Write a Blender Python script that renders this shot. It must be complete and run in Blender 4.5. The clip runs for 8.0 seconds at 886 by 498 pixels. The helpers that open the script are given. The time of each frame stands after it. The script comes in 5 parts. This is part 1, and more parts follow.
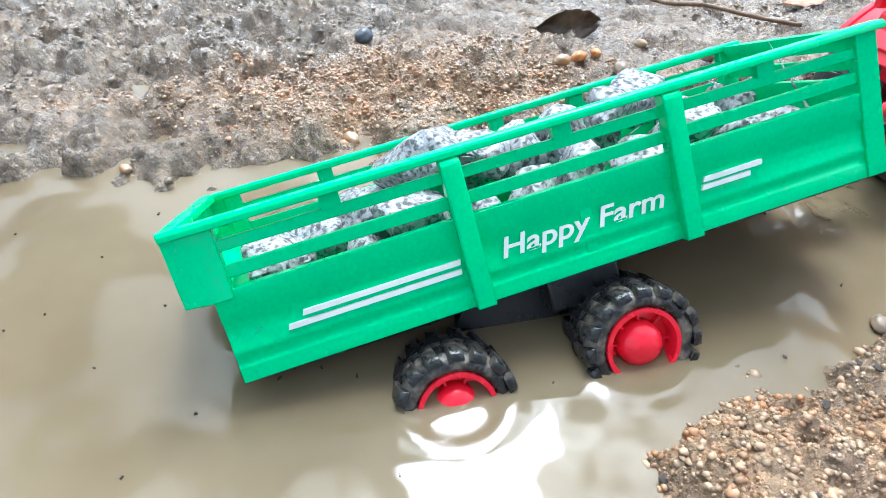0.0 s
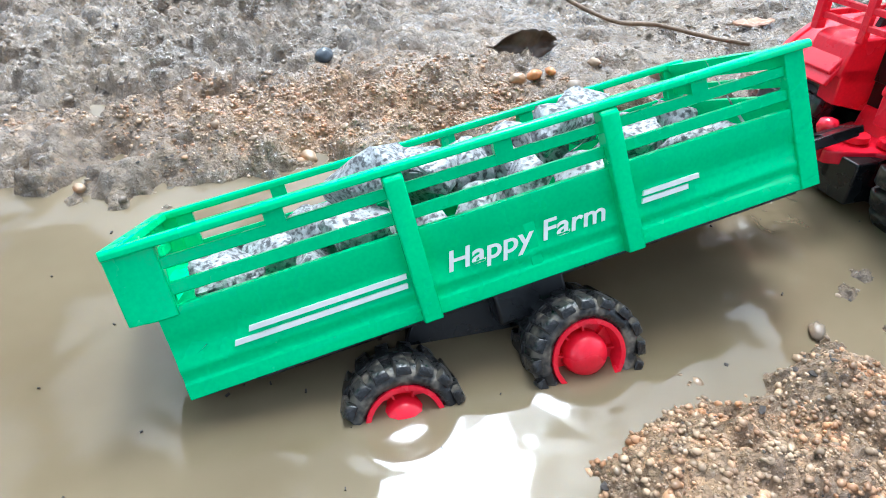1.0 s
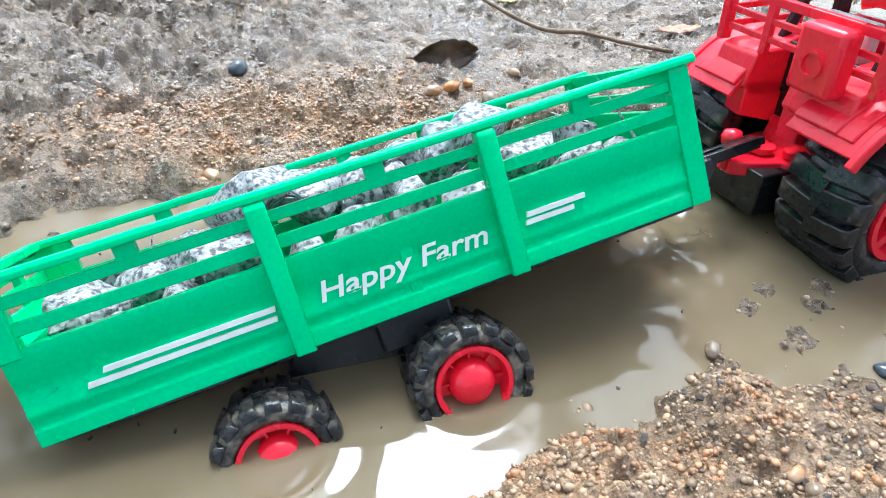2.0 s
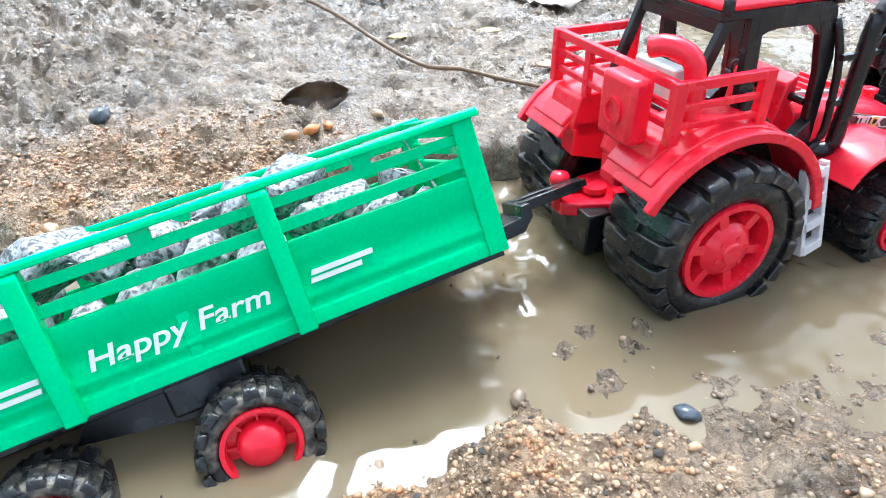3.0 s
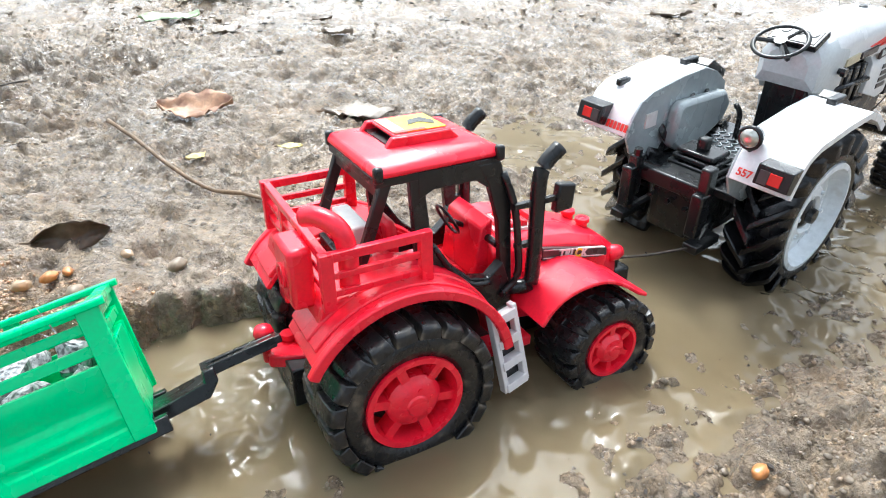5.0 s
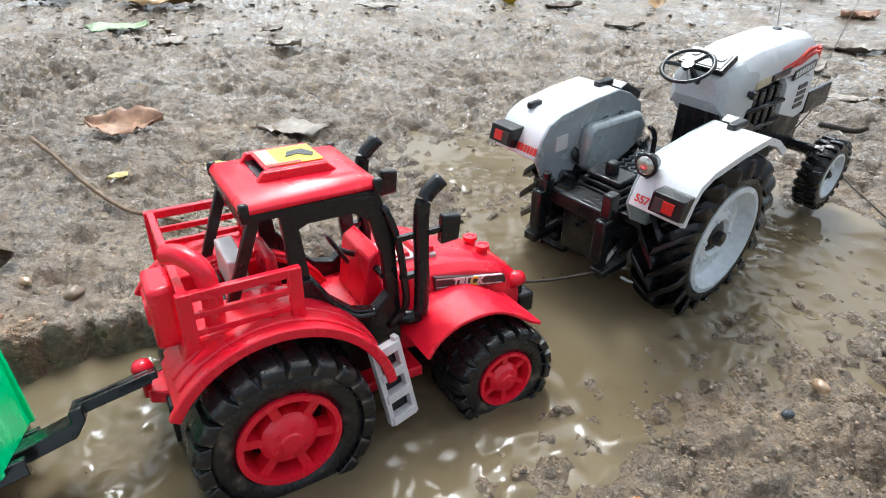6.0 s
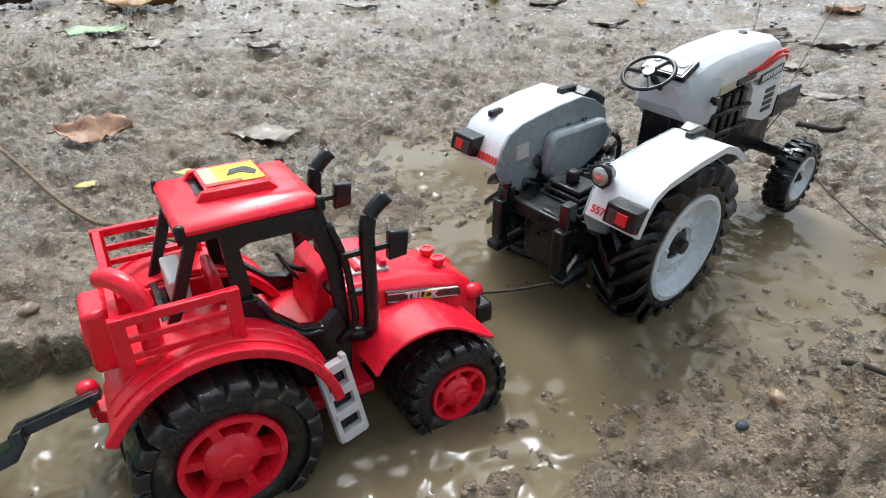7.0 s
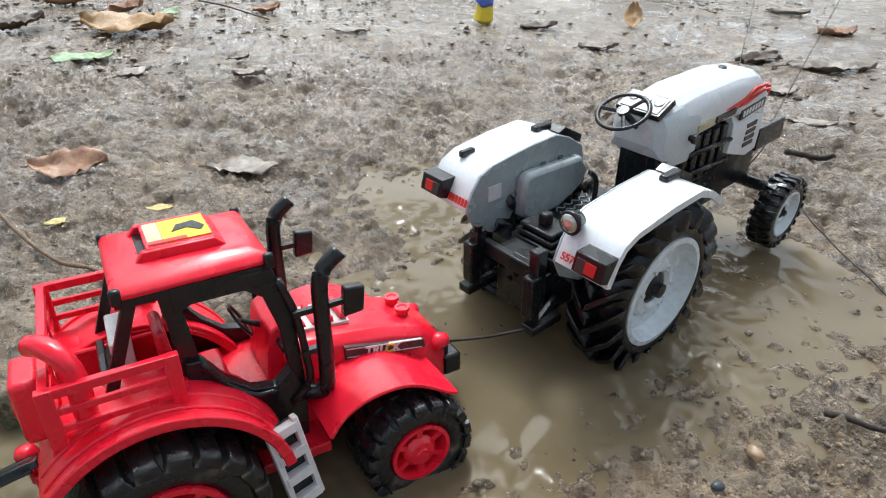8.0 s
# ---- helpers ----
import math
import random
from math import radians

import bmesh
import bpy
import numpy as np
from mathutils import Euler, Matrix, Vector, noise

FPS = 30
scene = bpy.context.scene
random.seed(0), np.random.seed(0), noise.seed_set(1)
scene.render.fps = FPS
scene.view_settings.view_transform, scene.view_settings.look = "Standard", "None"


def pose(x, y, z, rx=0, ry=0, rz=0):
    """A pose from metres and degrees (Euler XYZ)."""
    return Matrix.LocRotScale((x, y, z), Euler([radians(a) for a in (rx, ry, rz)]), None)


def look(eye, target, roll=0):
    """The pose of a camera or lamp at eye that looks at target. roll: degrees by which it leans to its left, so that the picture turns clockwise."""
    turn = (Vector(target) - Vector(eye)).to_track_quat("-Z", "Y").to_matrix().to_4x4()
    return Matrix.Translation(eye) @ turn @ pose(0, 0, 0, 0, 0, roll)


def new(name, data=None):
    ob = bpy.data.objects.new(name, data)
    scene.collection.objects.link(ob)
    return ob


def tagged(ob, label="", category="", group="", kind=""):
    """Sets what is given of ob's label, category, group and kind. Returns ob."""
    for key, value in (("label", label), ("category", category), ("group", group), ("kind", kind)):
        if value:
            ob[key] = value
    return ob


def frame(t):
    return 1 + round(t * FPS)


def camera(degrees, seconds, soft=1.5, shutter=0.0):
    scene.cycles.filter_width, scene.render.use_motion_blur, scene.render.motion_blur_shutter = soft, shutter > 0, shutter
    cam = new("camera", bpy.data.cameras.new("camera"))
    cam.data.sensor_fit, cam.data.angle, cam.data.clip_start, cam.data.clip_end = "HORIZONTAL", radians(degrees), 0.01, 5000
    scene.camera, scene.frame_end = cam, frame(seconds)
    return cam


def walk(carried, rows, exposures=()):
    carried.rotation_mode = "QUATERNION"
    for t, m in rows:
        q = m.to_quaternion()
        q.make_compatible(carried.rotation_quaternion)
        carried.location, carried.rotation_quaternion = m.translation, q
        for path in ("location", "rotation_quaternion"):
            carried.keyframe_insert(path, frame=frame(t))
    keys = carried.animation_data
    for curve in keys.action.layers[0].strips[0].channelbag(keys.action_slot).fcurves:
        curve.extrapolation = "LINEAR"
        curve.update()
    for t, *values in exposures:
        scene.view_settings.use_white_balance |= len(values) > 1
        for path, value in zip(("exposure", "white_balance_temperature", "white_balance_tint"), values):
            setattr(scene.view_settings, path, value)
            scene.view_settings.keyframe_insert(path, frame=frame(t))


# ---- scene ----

# ======== camera and walk ========
cam = camera(69.2, 8.0, soft=1.0)
PATH = [
    (0.0, 0.0088, -0.0004, 0.1272, 49.17, -0.18, 0.50),
    (0.5, 0.0184, 0.0017, 0.1301, 49.31, 1.03, 0.36),
    (1.0, 0.0165, -0.0028, 0.1283, 50.74, -0.90, -1.43),
    (2.5, 0.0637, 0.0076, 0.1322, 51.08, -1.03, -5.14),
    (3.0, 0.0879, 0.0066, 0.1379, 52.59, -1.07, -6.77),
    (3.5, 0.1112, 0.0064, 0.1436, 53.92, -0.83, -8.71),
    (4.0, 0.1307, 0.0123, 0.1496, 55.69, -1.07, -10.48),
    (4.5, 0.1483, 0.0111, 0.1577, 57.31, -1.26, -12.21),
    (5.0, 0.1649, 0.0097, 0.1646, 58.26, -1.73, -13.59),
    (6.5, 0.2093, 0.0078, 0.1760, 58.58, -2.20, -15.37),
    (7.0, 0.2156, 0.0085, 0.1787, 58.12, -1.85, -15.44),
    (7.5, 0.2252, 0.0109, 0.1803, 58.70, -1.99, -15.54),
    (8.0, 0.2328, 0.0186, 0.1859, 59.37, -1.63, -15.40),
]
EXPOSURES = [(t, e, 5450 if t < 4 else 5950, 4) for t, e in ((0.0, 1.5), (0.5, 1.42), (1.0, 1.42), (2.5, 1.42), (3.0, 1.7), (3.5, 1.85), (4.5, 1.52), (5.0, 1.48), (6.5, 0.7), (8.0, 0.66))]
walk(cam, [(t, pose(x, y, z, rx, ry, rz)) for t, x, y, z, rx, ry, rz in PATH], EXPOSURES)

# ======== world and sun: bright overcast sky, brightest ahead and high ========
SUN_EL, SUN_ROT = 60.0, 6.0
world = bpy.data.worlds.new("overcast_sky")
scene.world = world
world.use_nodes = True
wn, wl = world.node_tree.nodes, world.node_tree.links
sky = wn.new("ShaderNodeTexSky")
sky.sky_type, sky.sun_disc = "NISHITA", False
sky.sun_elevation, sky.sun_rotation = radians(SUN_EL), radians(SUN_ROT)
sky.dust_density, sky.air_density, sky.ozone_density = 6.0, 1.0, 1.0
grey = wn.new("ShaderNodeHueSaturation")
grey.inputs["Saturation"].default_value = 0.35
wl.new(sky.outputs[0], grey.inputs["Color"])
# unseen bright and dark sky patches, added to break up the water's reflections
patch_at, sky_patches, patch_gain, lit = wn.new("ShaderNodeTexCoord"), wn.new("ShaderNodeTexNoise"), wn.new("ShaderNodeMapRange"), wn.new("ShaderNodeMixRGB")
sky_patches.inputs["Scale"].default_value, sky_patches.inputs["Detail"].default_value, sky_patches.inputs["Roughness"].default_value = 5.0, 5, 0.55
patch_gain.inputs["From Min"].default_value, patch_gain.inputs["From Max"].default_value = 0.47, 0.54
patch_gain.inputs["To Min"].default_value, patch_gain.inputs["To Max"].default_value = 0.25, 2.0
lit.blend_type, lit.inputs["Fac"].default_value = "MULTIPLY", 1.0
wl.new(patch_at.outputs["Generated"], sky_patches.inputs["Vector"])
wl.new(sky_patches.outputs["Fac"], patch_gain.inputs["Value"])
wl.new(grey.outputs[0], lit.inputs[1])
wl.new(patch_gain.outputs[0], lit.inputs[2])
wl.new(lit.outputs[0], wn["Background"].inputs["Color"])
wn["Background"].inputs["Strength"].default_value = 0.125
sun = new("sun", bpy.data.lights.new("sun", "SUN"))
sun.data.energy, sun.data.angle, sun.data.color = 1.1, radians(13), (1.0, 0.98, 0.96)
el, az = radians(SUN_EL), radians(SUN_ROT)
sun.matrix_world = look((0, 0, 3), (-math.sin(az) * math.cos(el), -math.cos(az) * math.cos(el), 3 - math.sin(el)))


# ======== materials ========
def mat(name, base, rough=0.5, metal=0.0, var=0.15, scale=60.0, bump=0.0, bump_scale=300.0, rough_var=0.1,
        second=None, mix_lo=0.45, mix_hi=0.65, spec=0.5, island=0.0):
    """Procedural surface: base colour varied at two scales, a second colour in blotches, fine relief."""
    m = bpy.data.materials.new(name)
    m.use_nodes = True
    n, k = m.node_tree.nodes, m.node_tree.links
    p = n["Principled BSDF"]
    p.inputs["Metallic"].default_value = metal
    p.inputs["Specular IOR Level"].default_value = spec
    tc = n.new("ShaderNodeTexCoord")
    big = n.new("ShaderNodeTexNoise")
    big.inputs["Scale"].default_value, big.inputs["Detail"].default_value = scale, 5
    fine = n.new("ShaderNodeTexNoise")
    fine.inputs["Scale"].default_value, fine.inputs["Detail"].default_value = bump_scale, 6
    k.new(tc.outputs["Object"], big.inputs["Vector"])
    k.new(tc.outputs["Object"], fine.inputs["Vector"])
    ramp = n.new("ShaderNodeValToRGB")
    ramp.color_ramp.elements[0].position, ramp.color_ramp.elements[1].position = mix_lo, mix_hi
    ramp.color_ramp.elements[0].color = (*base, 1)
    ramp.color_ramp.elements[1].color = (*(second or [c * (1 - var) for c in base]), 1)
    k.new(big.outputs["Fac"], ramp.inputs["Fac"])
    hsv = n.new("ShaderNodeHueSaturation")
    val = n.new("ShaderNodeMapRange")
    val.inputs["From Min"].default_value, val.inputs["From Max"].default_value = 0.3, 0.7
    val.inputs["To Min"].default_value, val.inputs["To Max"].default_value = 1 - var, 1 + var
    k.new(fine.outputs["Fac"], val.inputs["Value"])
    if island:
        geo = n.new("ShaderNodeNewGeometry")
        mul = n.new("ShaderNodeMapRange")
        mul.inputs["To Min"].default_value, mul.inputs["To Max"].default_value = 1 - island, 1 + island
        k.new(geo.outputs["Random Per Island"], mul.inputs["Value"])
        both = n.new("ShaderNodeMath")
        both.operation = "MULTIPLY"
        k.new(val.outputs[0], both.inputs[0])
        k.new(mul.outputs[0], both.inputs[1])
        k.new(both.outputs[0], hsv.inputs["Value"])
    else:
        k.new(val.outputs[0], hsv.inputs["Value"])
    k.new(ramp.outputs["Color"], hsv.inputs["Color"])
    k.new(hsv.outputs["Color"], p.inputs["Base Color"])
    rr = n.new("ShaderNodeMapRange")
    rr.inputs["From Min"].default_value, rr.inputs["From Max"].default_value = 0.35, 0.65
    rr.inputs["To Min"].default_value, rr.inputs["To Max"].default_value = max(0.02, rough - rough_var), min(1, rough + rough_var)
    k.new(big.outputs["Fac"], rr.inputs["Value"])
    k.new(rr.outputs[0], p.inputs["Roughness"])
    if bump:
        b = n.new("ShaderNodeBump")
        b.inputs["Strength"].default_value, b.inputs["Distance"].default_value = bump, 0.0006
        k.new(fine.outputs["Fac"], b.inputs["Height"])
        k.new(b.outputs["Normal"], p.inputs["Normal"])
    return m


GREEN = mat("green_plastic", (0.0, 0.60, 0.205), 0.27, var=0.06, scale=40, bump=0.05, bump_scale=900, rough_var=0.08)
RED = mat("red_plastic", (0.84, 0.011, 0.035), 0.27, var=0.06, scale=50, bump=0.05, bump_scale=900)
WHITE = mat("white_glossy_plastic", (0.78, 0.79, 0.8), 0.22, var=0.05, scale=50, bump=0.03, bump_scale=700)
PEARL = mat("pearl_grey_plastic", (0.56, 0.59, 0.6), 0.24, var=0.06, scale=50, bump=0.03, bump_scale=700)
SILVER = mat("silver_grey_paint", (0.40, 0.44, 0.45), 0.26, metal=0.25, var=0.08, scale=60)
BLACK = mat("black_plastic", (0.008, 0.009, 0.010), 0.28, var=0.25, scale=80, bump=0.1, bump_scale=800)
RUBBER = mat("muddy_black_rubber", (0.014, 0.014, 0.015), 0.3, var=0.3, scale=130, bump=0.45, bump_scale=700,
             second=(0.13, 0.105, 0.075), mix_lo=0.57, mix_hi=0.74, rough_var=0.18)
RUBBER_MUD = mat("mud_caked_rubber", (0.02, 0.02, 0.02), 0.35, var=0.3, scale=170, bump=0.5, bump_scale=700,
                 second=(0.17, 0.145, 0.11), mix_lo=0.47, mix_hi=0.6, rough_var=0.2)
RUBBER_W = mat("wet_black_rubber", (0.007, 0.007, 0.008), 0.22, var=0.3, scale=110, bump=0.5, bump_scale=600,
               second=(0.05, 0.043, 0.035), mix_lo=0.66, mix_hi=0.85, rough_var=0.15)
PRINT = mat("white_print", (0.8, 0.83, 0.8), 0.45, var=0.05)
GREYPART = mat("pale_grey_plastic", (0.6, 0.58, 0.57), 0.4, var=0.08)
RIMWHITE = mat("white_rim_paint", (0.72, 0.76, 0.78), 0.3, var=0.08, scale=90, second=(0.5, 0.5, 0.48), mix_lo=0.6, mix_hi=0.8)
YELLOW = mat("yellow_sticker", (0.8, 0.6, 0.03), 0.4, var=0.05)
LAMPRED = mat("red_lamp_lens", (0.6, 0.03, 0.025), 0.15, var=0.08)
CHROME = mat("clear_lamp_glass", (0.55, 0.55, 0.5), 0.1, metal=0.7, var=0.1)
STICKER_DARK = mat("dark_sticker", (0.05, 0.035, 0.035), 0.35, var=0.1)
STICKER_RED = mat("red_print", (0.7, 0.03, 0.02), 0.4, var=0.05)
STICKER_GOLD = mat("pale_gold_sticker", (0.55, 0.48, 0.32), 0.4, var=0.1)
GRANITE = mat("speckled_granite", (0.31, 0.32, 0.325), 0.5, var=0.4, scale=620, bump=1.0, bump_scale=420,
              second=(0.06, 0.063, 0.066), mix_lo=0.47, mix_hi=0.60, rough_var=0.25)
LADDER = mat("pale_ladder_plastic", (0.7, 0.66, 0.66), 0.35, var=0.06)
PEBBLE = mat("pale_pebble", (0.36, 0.25, 0.155), 0.26, var=0.25, scale=120, second=(0.33, 0.155, 0.065), island=0.4, rough_var=0.15)
PEBBLE_GREY = mat("grey_pebble", (0.2, 0.152, 0.105), 0.4, var=0.2, scale=90, second=(0.28, 0.19, 0.12), island=0.4, rough_var=0.15)
CLOD = mat("damp_mud_clod", (0.20, 0.158, 0.115), 0.42, var=0.3, scale=160, bump=1.0, bump_scale=420, second=(0.145, 0.113, 0.08), island=0.25, rough_var=0.25)
BLUESTONE = mat("blue_grey_stone", (0.06, 0.072, 0.085), 0.25, var=0.2, scale=200)
ORANGE = mat("orange_pebble_stone", (0.5, 0.2, 0.06), 0.3, var=0.2, scale=200)
LEAF_DARK = mat("dark_wet_leaf", (0.085, 0.052, 0.028), 0.45, var=0.3, scale=100, bump=0.5, bump_scale=300)
LEAF_DRY = mat("dry_brown_leaf", (0.42, 0.24, 0.14), 0.5, var=0.3, scale=80, bump=0.5, bump_scale=300, second=(0.25, 0.13, 0.08))
LEAF_TAN = mat("tan_leaf", (0.45, 0.27, 0.12), 0.5, var=0.25, scale=60, bump=0.4, bump_scale=250)
LEAF_GREY = mat("greyish_leaf", (0.33, 0.28, 0.23), 0.5, var=0.25, scale=60, bump=0.4, bump_scale=250)
LEAF_YELLOW = mat("yellow_leaf", (0.55, 0.45, 0.15), 0.5, var=0.2, scale=90)
LEAF_GREEN = mat("pale_green_leaf", (0.36, 0.47, 0.27), 0.5, var=0.2, scale=90)
WOOD = mat("twig_bark", (0.17, 0.105, 0.055), 0.6, var=0.3, scale=150, bump=0.6, bump_scale=700)
BLUEPLASTIC = mat("blue_wrapper", (0.08, 0.12, 0.5), 0.3, var=0.1)
CORD = mat("dark_twine", (0.035, 0.025, 0.018), 0.7, var=0.3, scale=500)


def mud_material():
    """Wet mud: grey-brown, sandier in patches, with shiny wet films and fine grit."""
    m = bpy.data.materials.new("wet_mud")
    m.use_nodes = True
    n, k = m.node_tree.nodes, m.node_tree.links
    p = n["Principled BSDF"]
    tc = n.new("ShaderNodeTexCoord")

    def tex(scale, detail=6, rough=0.6, kind="ShaderNodeTexNoise"):
        t = n.new(kind)
        t.inputs["Scale"].default_value = scale
        if kind == "ShaderNodeTexNoise":
            t.inputs["Detail"].default_value, t.inputs["Roughness"].default_value = detail, rough
        k.new(tc.outputs["Object"], t.inputs["Vector"])
        return t

    def ramp(src, *stops):
        r = n.new("ShaderNodeValToRGB")
        e = r.color_ramp.elements
        while len(e) < len(stops):
            e.new(0.5)
        for i, (at, c) in enumerate(stops):
            e[i].position, e[i].color = at, (*c, 1)
        k.new(src, r.inputs["Fac"])
        return r

    wide, mid, fine, grit = tex(9, 4), tex(48, 5, 0.55), tex(300, 8, 0.65), tex(1100, 4, 0.6)
    tone = ramp(wide.outputs["Fac"], (0.35, (0.192, 0.145, 0.097)), (0.65, (0.290, 0.226, 0.157)))
    patch = ramp(mid.outputs["Fac"], (0.34, (0.72, 0.7, 0.67)), (0.48, (0.97, 0.95, 0.95)), (0.64, (1.14, 1.12, 1.1)))
    speck = ramp(fine.outputs["Fac"], (0.36, (0.76, 0.75, 0.73)), (0.47, (1, 1, 1)), (0.68, (1.2, 1.17, 1.12)))
    sand = n.new("ShaderNodeAttribute")
    sand.attribute_name = "sand"
    sandy = n.new("ShaderNodeMixRGB")
    sandy.inputs[2].default_value = (0.33, 0.215, 0.125, 1)
    k.new(sand.outputs["Fac"], sandy.inputs["Fac"])
    k.new(tone.outputs[0], sandy.inputs[1])
    crumb = tex(120, 4, 0.6)
    dark = ramp(crumb.outputs["Fac"], (0.33, (0.38, 0.36, 0.33)), (0.385, (1, 1, 1)), (0.64, (1, 1, 1)), (0.74, (1.2, 1.17, 1.12)))
    crumbed = n.new("ShaderNodeMixRGB")
    crumbed.blend_type, crumbed.inputs["Fac"].default_value = "MULTIPLY", 1
    k.new(sandy.outputs[0], crumbed.inputs[1])
    k.new(dark.outputs[0], crumbed.inputs[2])
    a = n.new("ShaderNodeMixRGB")
    a.blend_type, a.inputs["Fac"].default_value = "MULTIPLY", 1
    k.new(crumbed.outputs[0], a.inputs[1])
    k.new(patch.outputs[0], a.inputs[2])
    b = n.new("ShaderNodeMixRGB")
    b.blend_type, b.inputs["Fac"].default_value = "MULTIPLY", 1
    k.new(a.outputs[0], b.inputs[1])
    k.new(speck.outputs[0], b.inputs[2])
    grains = n.new("ShaderNodeTexVoronoi")
    grains.inputs["Scale"].default_value = 420
    bend = n.new("ShaderNodeMixRGB")
    bend.blend_type, bend.inputs["Fac"].default_value = "ADD", 0.006
    k.new(tc.outputs["Object"], bend.inputs[1])
    k.new(fine.outputs["Color"], bend.inputs[2])
    k.new(bend.outputs[0], grains.inputs["Vector"])
    shade = n.new("ShaderNodeSeparateColor")
    k.new(grains.outputs["Color"], shade.inputs["Color"])
    each = ramp(shade.outputs[0], (0.0, (0.62, 0.61, 0.6)), (0.3, (0.95, 0.95, 0.95)), (0.85, (1.05, 1.05, 1.04)), (1.0, (1.5, 1.42, 1.3)))
    c = n.new("ShaderNodeMixRGB")
    c.blend_type, c.inputs["Fac"].default_value = "MULTIPLY", 1
    k.new(b.outputs[0], c.inputs[1])
    k.new(each.outputs[0], c.inputs[2])
    k.new(c.outputs[0], p.inputs["Base Color"])
    wet = tex(17, 6, 0.62)
    rr = n.new("ShaderNodeMapRange")
    rr.inputs["From Min"].default_value, rr.inputs["From Max"].default_value = 0.4, 0.62
    rr.inputs["To Min"].default_value, rr.inputs["To Max"].default_value = 0.12, 0.36
    k.new(wet.outputs["Fac"], rr.inputs["Value"])
    k.new(rr.outputs[0], p.inputs["Roughness"])
    film = n.new("ShaderNodeMapRange")
    film.inputs["From Min"].default_value, film.inputs["From Max"].default_value = 0.62, 0.42
    film.inputs["To Min"].default_value, film.inputs["To Max"].default_value = 0.35, 1.0
    k.new(wet.outputs["Fac"], film.inputs["Value"])
    k.new(film.outputs[0], p.inputs["Coat Weight"])
    p.inputs["Coat Roughness"].default_value, p.inputs["Coat IOR"].default_value = 0.035, 1.45
    add = n.new("ShaderNodeMath")
    add.operation = "ADD"
    k.new(fine.outputs["Fac"], add.inputs[0])
    k.new(grit.outputs["Fac"], add.inputs[1])
    b1 = n.new("ShaderNodeBump")
    b1.inputs["Strength"].default_value, b1.inputs["Distance"].default_value = 1.0, 0.0010
    k.new(add.outputs[0], b1.inputs["Height"])
    b2 = n.new("ShaderNodeBump")
    b2.inputs["Strength"].default_value, b2.inputs["Distance"].default_value = 1.0, 0.0070
    k.new(mid.outputs["Fac"], b2.inputs["Height"])
    k.new(b2.outputs["Normal"], b1.inputs["Normal"])
    b4 = n.new("ShaderNodeBump")
    b4.invert = True
    b4.inputs["Strength"].default_value, b4.inputs["Distance"].default_value = 0.9, 0.0011
    k.new(grains.outputs["Distance"], b4.inputs["Height"])
    k.new(b1.outputs["Normal"], b4.inputs["Normal"])
    k.new(b4.outputs["Normal"], p.inputs["Normal"])
    b3 = n.new("ShaderNodeBump")
    b3.inputs["Strength"].default_value, b3.inputs["Distance"].default_value = 1.0, 0.0034
    k.new(fine.outputs["Fac"], b3.inputs["Height"])
    k.new(b2.outputs["Normal"], b3.inputs["Normal"])
    k.new(b3.outputs["Normal"], p.inputs["Coat Normal"])
    return m


def water_material():
    """Murky brown puddle water: glossy, thinly see-through, with small ripples."""
    m = bpy.data.materials.new("murky_water")
    m.use_nodes = True
    n, k = m.node_tree.nodes, m.node_tree.links
    p = n["Principled BSDF"]
    p.inputs["Roughness"].default_value, p.inputs["IOR"].default_value = 0.03, 1.33
    tc = n.new("ShaderNodeTexCoord")
    murk = n.new("ShaderNodeTexNoise")
    murk.inputs["Scale"].default_value, murk.inputs["Detail"].default_value = 14, 4
    k.new(tc.outputs["Object"], murk.inputs["Vector"])
    r = n.new("ShaderNodeValToRGB")
    r.color_ramp.elements[0].position, r.color_ramp.elements[0].color = 0.35, (0.175, 0.134, 0.078, 1)
    r.color_ramp.elements[1].position, r.color_ramp.elements[1].color = 0.65, (0.235, 0.185, 0.113, 1)
    k.new(murk.outputs["Fac"], r.inputs["Fac"])
    k.new(r.outputs[0], p.inputs["Base Color"])
    w1 = n.new("ShaderNodeTexNoise")
    w1.inputs["Scale"].default_value, w1.inputs["Detail"].default_value, w1.inputs["Distortion"].default_value = 24, 2, 0.2
    k.new(tc.outputs["Object"], w1.inputs["Vector"])
    b = n.new("ShaderNodeBump")
    b.inputs["Strength"].default_value, b.inputs["Distance"].default_value = 0.28, 0.004
    k.new(w1.outputs["Fac"], b.inputs["Height"])
    k.new(b.outputs["Normal"], p.inputs["Normal"])
    clear = n.new("ShaderNodeBsdfTransparent")
    clear.inputs["Color"].default_value = (0.8, 0.68, 0.5, 1)
    mix = n.new("ShaderNodeMixShader")
    mix.inputs["Fac"].default_value = 0.73
    k.new(clear.outputs[0], mix.inputs[1])
    k.new(p.outputs[0], mix.inputs[2])
    k.new(mix.outputs[0], n["Material Output"].inputs["Surface"])
    return m


MUD = mud_material()
WATER = water_material()


# ======== mesh helpers ========
def smooth(me):
    me.polygons.foreach_set("use_smooth", [True] * len(me.polygons))


